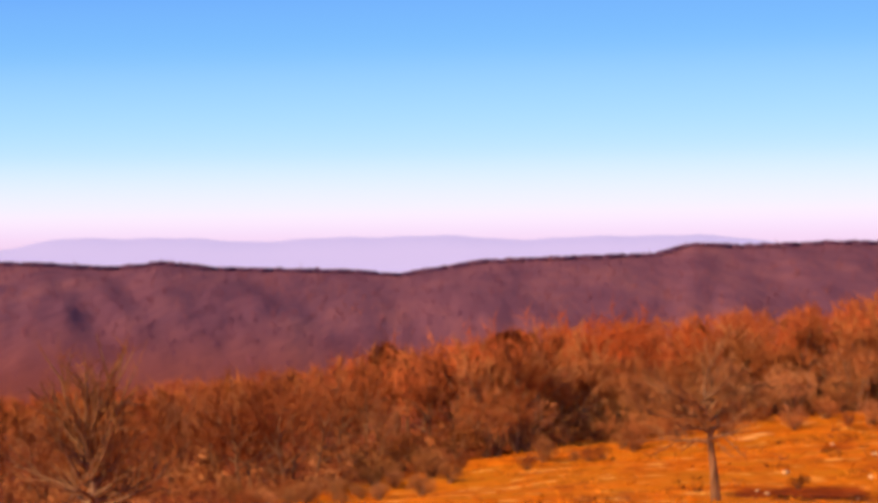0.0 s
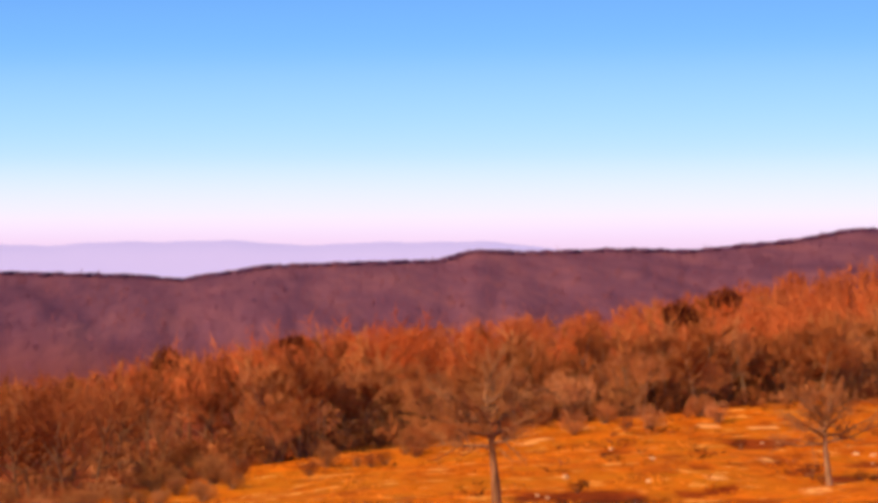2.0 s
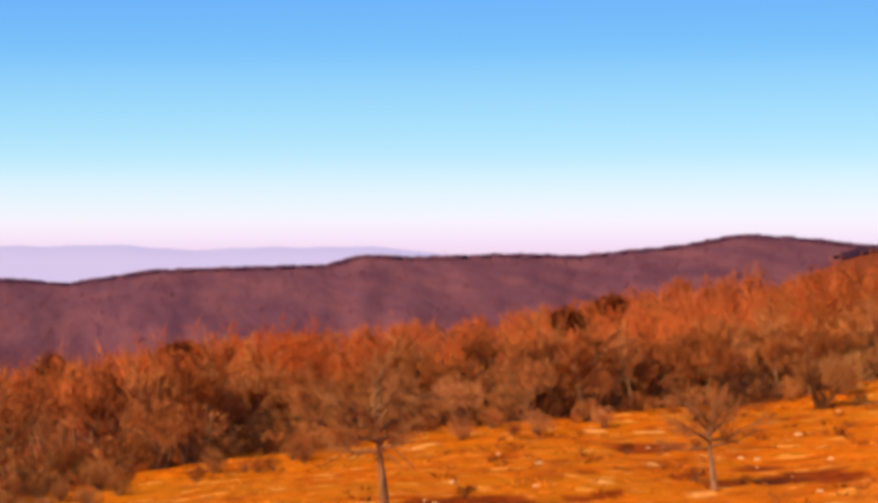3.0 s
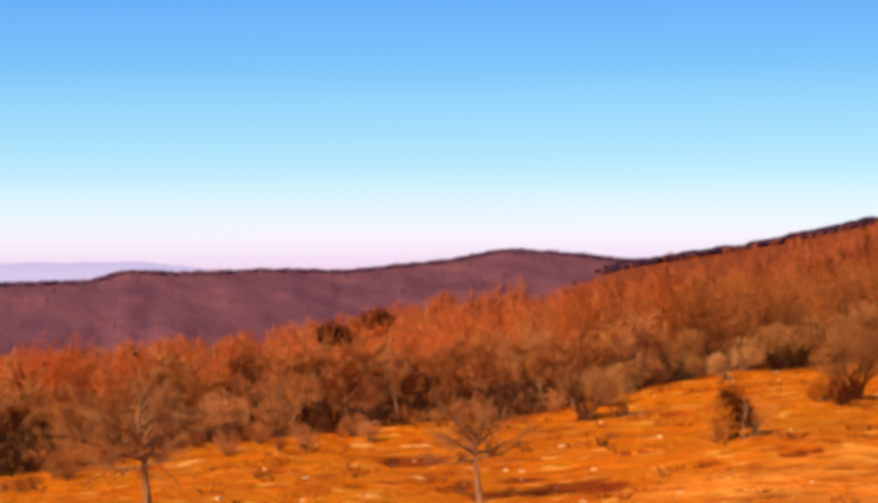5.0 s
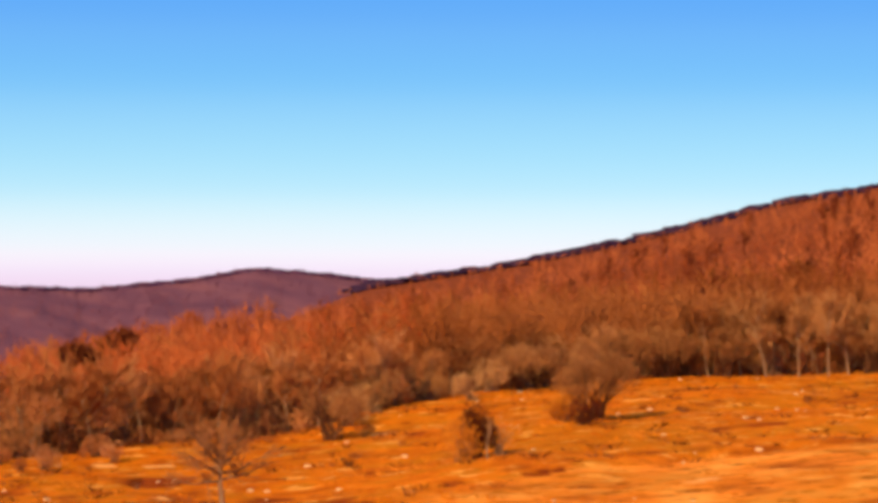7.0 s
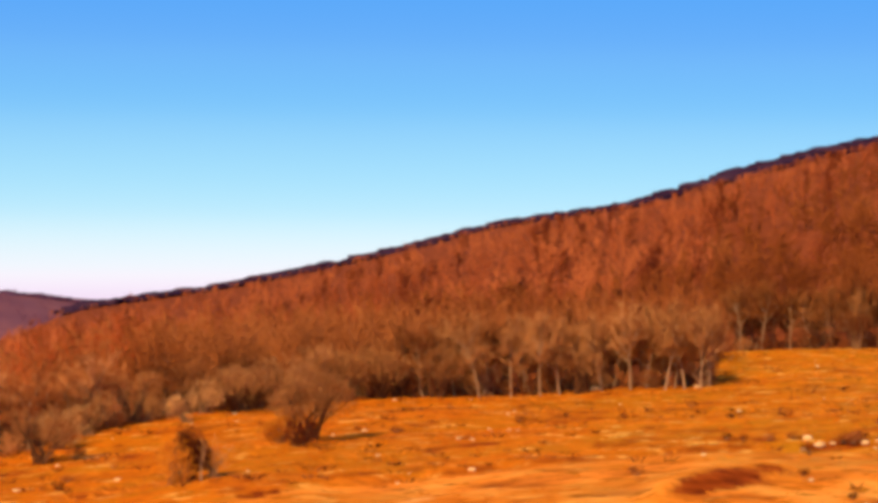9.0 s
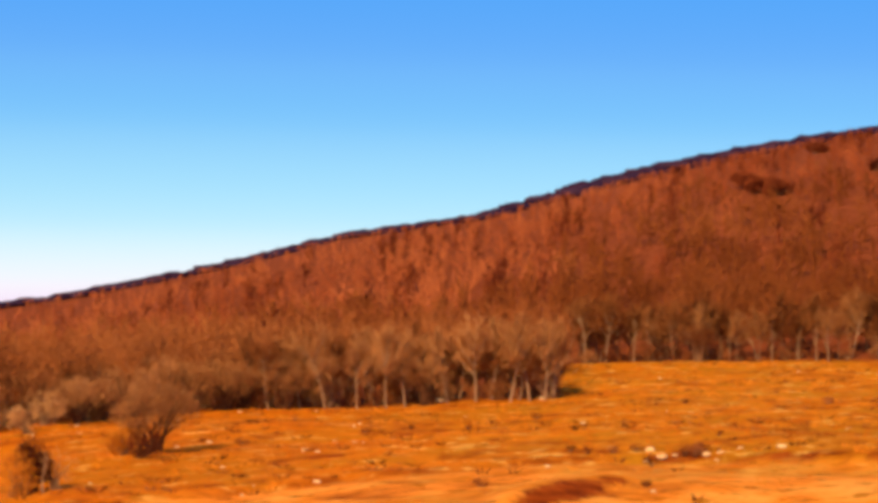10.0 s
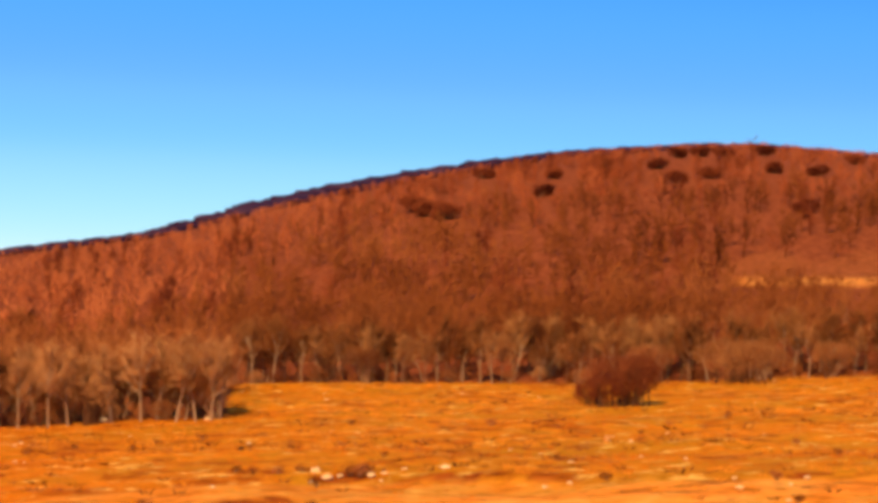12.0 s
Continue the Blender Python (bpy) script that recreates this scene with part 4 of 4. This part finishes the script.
single_tree("meadow_bush", "wide rounded grey-brown bush on the meadow", "bush", 52, 5.0, 5.8, spot(1730, 134), m_tawny_own, m_bark_dark,
            stem=0.2, sprays=2600, thick=0.022, lobes=4, spray_len=0.12, spread=0.05, ring=0.24, stem_parts=True)
# added bush whose dark colour stands in for shade under the wide crown
single_tree("meadow_bush", "low dark bush put in as the shade under a wide grey one", "bush", 59, 2.7, 2.2, spot(1714, 129.8), m_dark_own, m_bark_dark,
            stem=0.0, sprays=700, thick=0.02, lobes=3, spray_len=0.15, stem_parts=True)
single_tree("meadow_bush", "low ochre bush under a wide grey one", "bush", 57, 2.0, 2.4, spot(1682, 133), m_ochre_own, m_bark,
            stem=0.0, sprays=900, thick=0.024, lobes=3, spray_len=0.18, stem_parts=True)
single_tree("meadow_bush", "clump of dark stems and twigs standing on the meadow", "bush", 53, 6.2, 7.4, spot(3126, 199), m_oak_own, m_bark_dark,
            stem=0.10, sprays=5600, thick=0.030, lobes=13, spray_len=0.11, spread=0.27, ring=0.46, stem_parts=True)
# added brush, coloured dark to give the clump's shaded lower inside
single_tree("meadow_bush", "dense brush put in as the dark shaded inside of a tall clump's foot", "bush", 60, 3.9, 5.6, spot(3134, 197.5), m_dark_own, m_bark_dark,
            stem=0.03, sprays=2200, thick=0.032, lobes=7, spray_len=0.16, spread=0.22, ring=0.4, stem_parts=True)
single_tree("meadow_bush", "low wide grey bush before the wood edge", "bush", 54, 5.6, 11.0, spot(3366, 240), m_umber_own, m_bark_dark,
            stem=0.02, sprays=2600, thick=0.036, lobes=6, spray_len=0.18, spread=0.2, stem_parts=True)

# dark round evergreen scrub on the hill and in the wood
tree_set("dark_oak", "round dark red-brown oak keeping its withered leaves", "tree", "dark round trees in the wood", DARKS, m_oak_own, m_bark,
         dict(width=0.58, stem=0.44, sprays=1500, thick=0.014, lobes=4, spray_len=0.07), 3, 300)


def reach_of(u, slope):
    """Distance at which the hill above the meadow shows under a given slope."""
    rr = np.linspace(260, float(crest_at(u)), 300)
    sl = land(np.full(300, float(u)), rr) / rr * F
    return float(rr[int(np.argmin(np.abs(sl - slope)))])


tree_set("hill_shrub", "low dark shrub on the open top of the hill", "shrub", "dark shrubs on the hilltop", [(a, reach_of(a, b), 3.9 if a < 2850 else 3.1) for a, b in TOPS],
         m_dark_own, m_bark, dict(width=2.0, stem=0.0, sprays=760, thick=0.05, lobes=4), 3, 400)


# ---- stones ----
def stone_mesh(seed):
    g = np.random.default_rng(seed)
    bm = bmesh.new()
    bmesh.ops.create_icosphere(bm, subdivisions=2, radius=0.5)
    off = Vector(g.uniform(-9, 9, 3))
    for v in bm.verts:
        k = 1 + 0.5 * noise.noise(v.co * 2.2 + off)
        v.co = Vector((v.co.x * k * 1.3, v.co.y * k, v.co.z * k * 0.7))
    me = bpy.data.meshes.new("stone")
    bm.to_mesh(me)
    bm.free()
    me.materials.append(m_rock)
    return me


stones = [stone_mesh(s_) for s_ in range(4)]
g = np.random.default_rng(5)
STONES = [(2611, 122, 0.6), (2632, 119, 0.5), (2655, 119.5, 0.35), (2710, 119, 0.5), (2735, 119.5, 0.35), (2840, 120, 0.55), (2770, 121, 0.3), (2237, 186, 0.8), (2420, 186, 0.5)]
for _ in range(100):
    uu = g.uniform(560, 3600)
    STONES.append((uu, g.uniform(86, float(edge_reach(uu)) - 3), g.uniform(0.12, 0.36)))
for uu, rr, size in STONES:
    ob = new("stone", stones[int(g.integers(4))])
    ob.matrix_world = Matrix.Translation(spot(uu, rr) + Vector((0, 0, size * 0.1))) @ Matrix.Rotation(g.uniform(0, 6.28), 4, "Z") @ Matrix.Scale(size, 4)
    tagged(ob, "pale weathered limestone lying in the dry grass", "stone", group="stones on the meadow")

# ---- dry grass ----
STRAW = ((0.0, (0.273, 0.0557, 0.0067)), (0.35, (0.546, 0.1208, 0.0063)), (0.6, (0.651, 0.1659, 0.0042)), (0.8, (0.567, 0.1680, 0.0063)), (1.0, (0.777, 0.2625, 0.0210)))
m_straw = plant_material("dry_grass", STRAW, fine=0.15)


def meadow_only(u, r):
    clear = np.ones(len(u), bool)
    for bu, br, bw, bd, *tilt in BANKS:
        clear &= ((u - bu) / bw) ** 2 + ((r - br - (u - bu) * sum(tilt or [0.012])) / bd) ** 2 > 1
    track = ease((lip_reach(u) + 0.6 - r) / 0.8) * ease((u - 1500) / 300)
    return clear * (r < edge_reach(u) + 1) * np.clip(130 / r, 0, 1) * (1 - 0.9 * track)


def tuft_templates(rng, n):
    out = []
    for _ in range(n):
        k = 6
        a, lean = rng.uniform(0, 6.28, k), rng.uniform(0.3, 1.6, k)
        p0 = np.stack([np.cos(a), np.sin(a), np.zeros(k)], -1) * 0.55
        p1 = p0 + np.stack([np.cos(a) * lean, np.sin(a) * lean, np.ones(k)], -1) * rng.uniform(0.5, 1.0, (k, 1))
        v, f = spikes(p0, p1, np.full(k, 0.13))
        out.append((v, f, 0))
    return out


u, r, pl = scatter(rng, 27000, -400, 3750, 78, 255, meadow_only)
patch = np.clip(0.5 + 1.1 * (vnoise(pl[:, 0] / 6, pl[:, 1] / 9, 21) - 0.5) + 0.7 * (vnoise(pl[:, 0] / 2, pl[:, 1] / 3, 22) - 0.5) + rng.normal(0, 0.12, len(u)) + 0.2 * ease((u - 1900) / 800), 0, 1)
join_trees("grass", "tufts of dry orange grass", "grass", tuft_templates(rng, 10), pl, rng.uniform(0.10, 0.24, len(pl)) * (0.5 + patch), m_straw, rng, patch)
u, r, pl = scatter(rng, 5200, 100, 3750, 80, 255, meadow_only)
spots = vnoise(pl[:, 0] / 4, pl[:, 1] / 6, 31) > 0.52
join_trees("dead_weeds", "small brown tufts of dead weeds in the grass", "weeds", tuft_templates(rng, 8), pl[spots], rng.uniform(0.18, 0.42, int(spots.sum())), m_brown, rng)
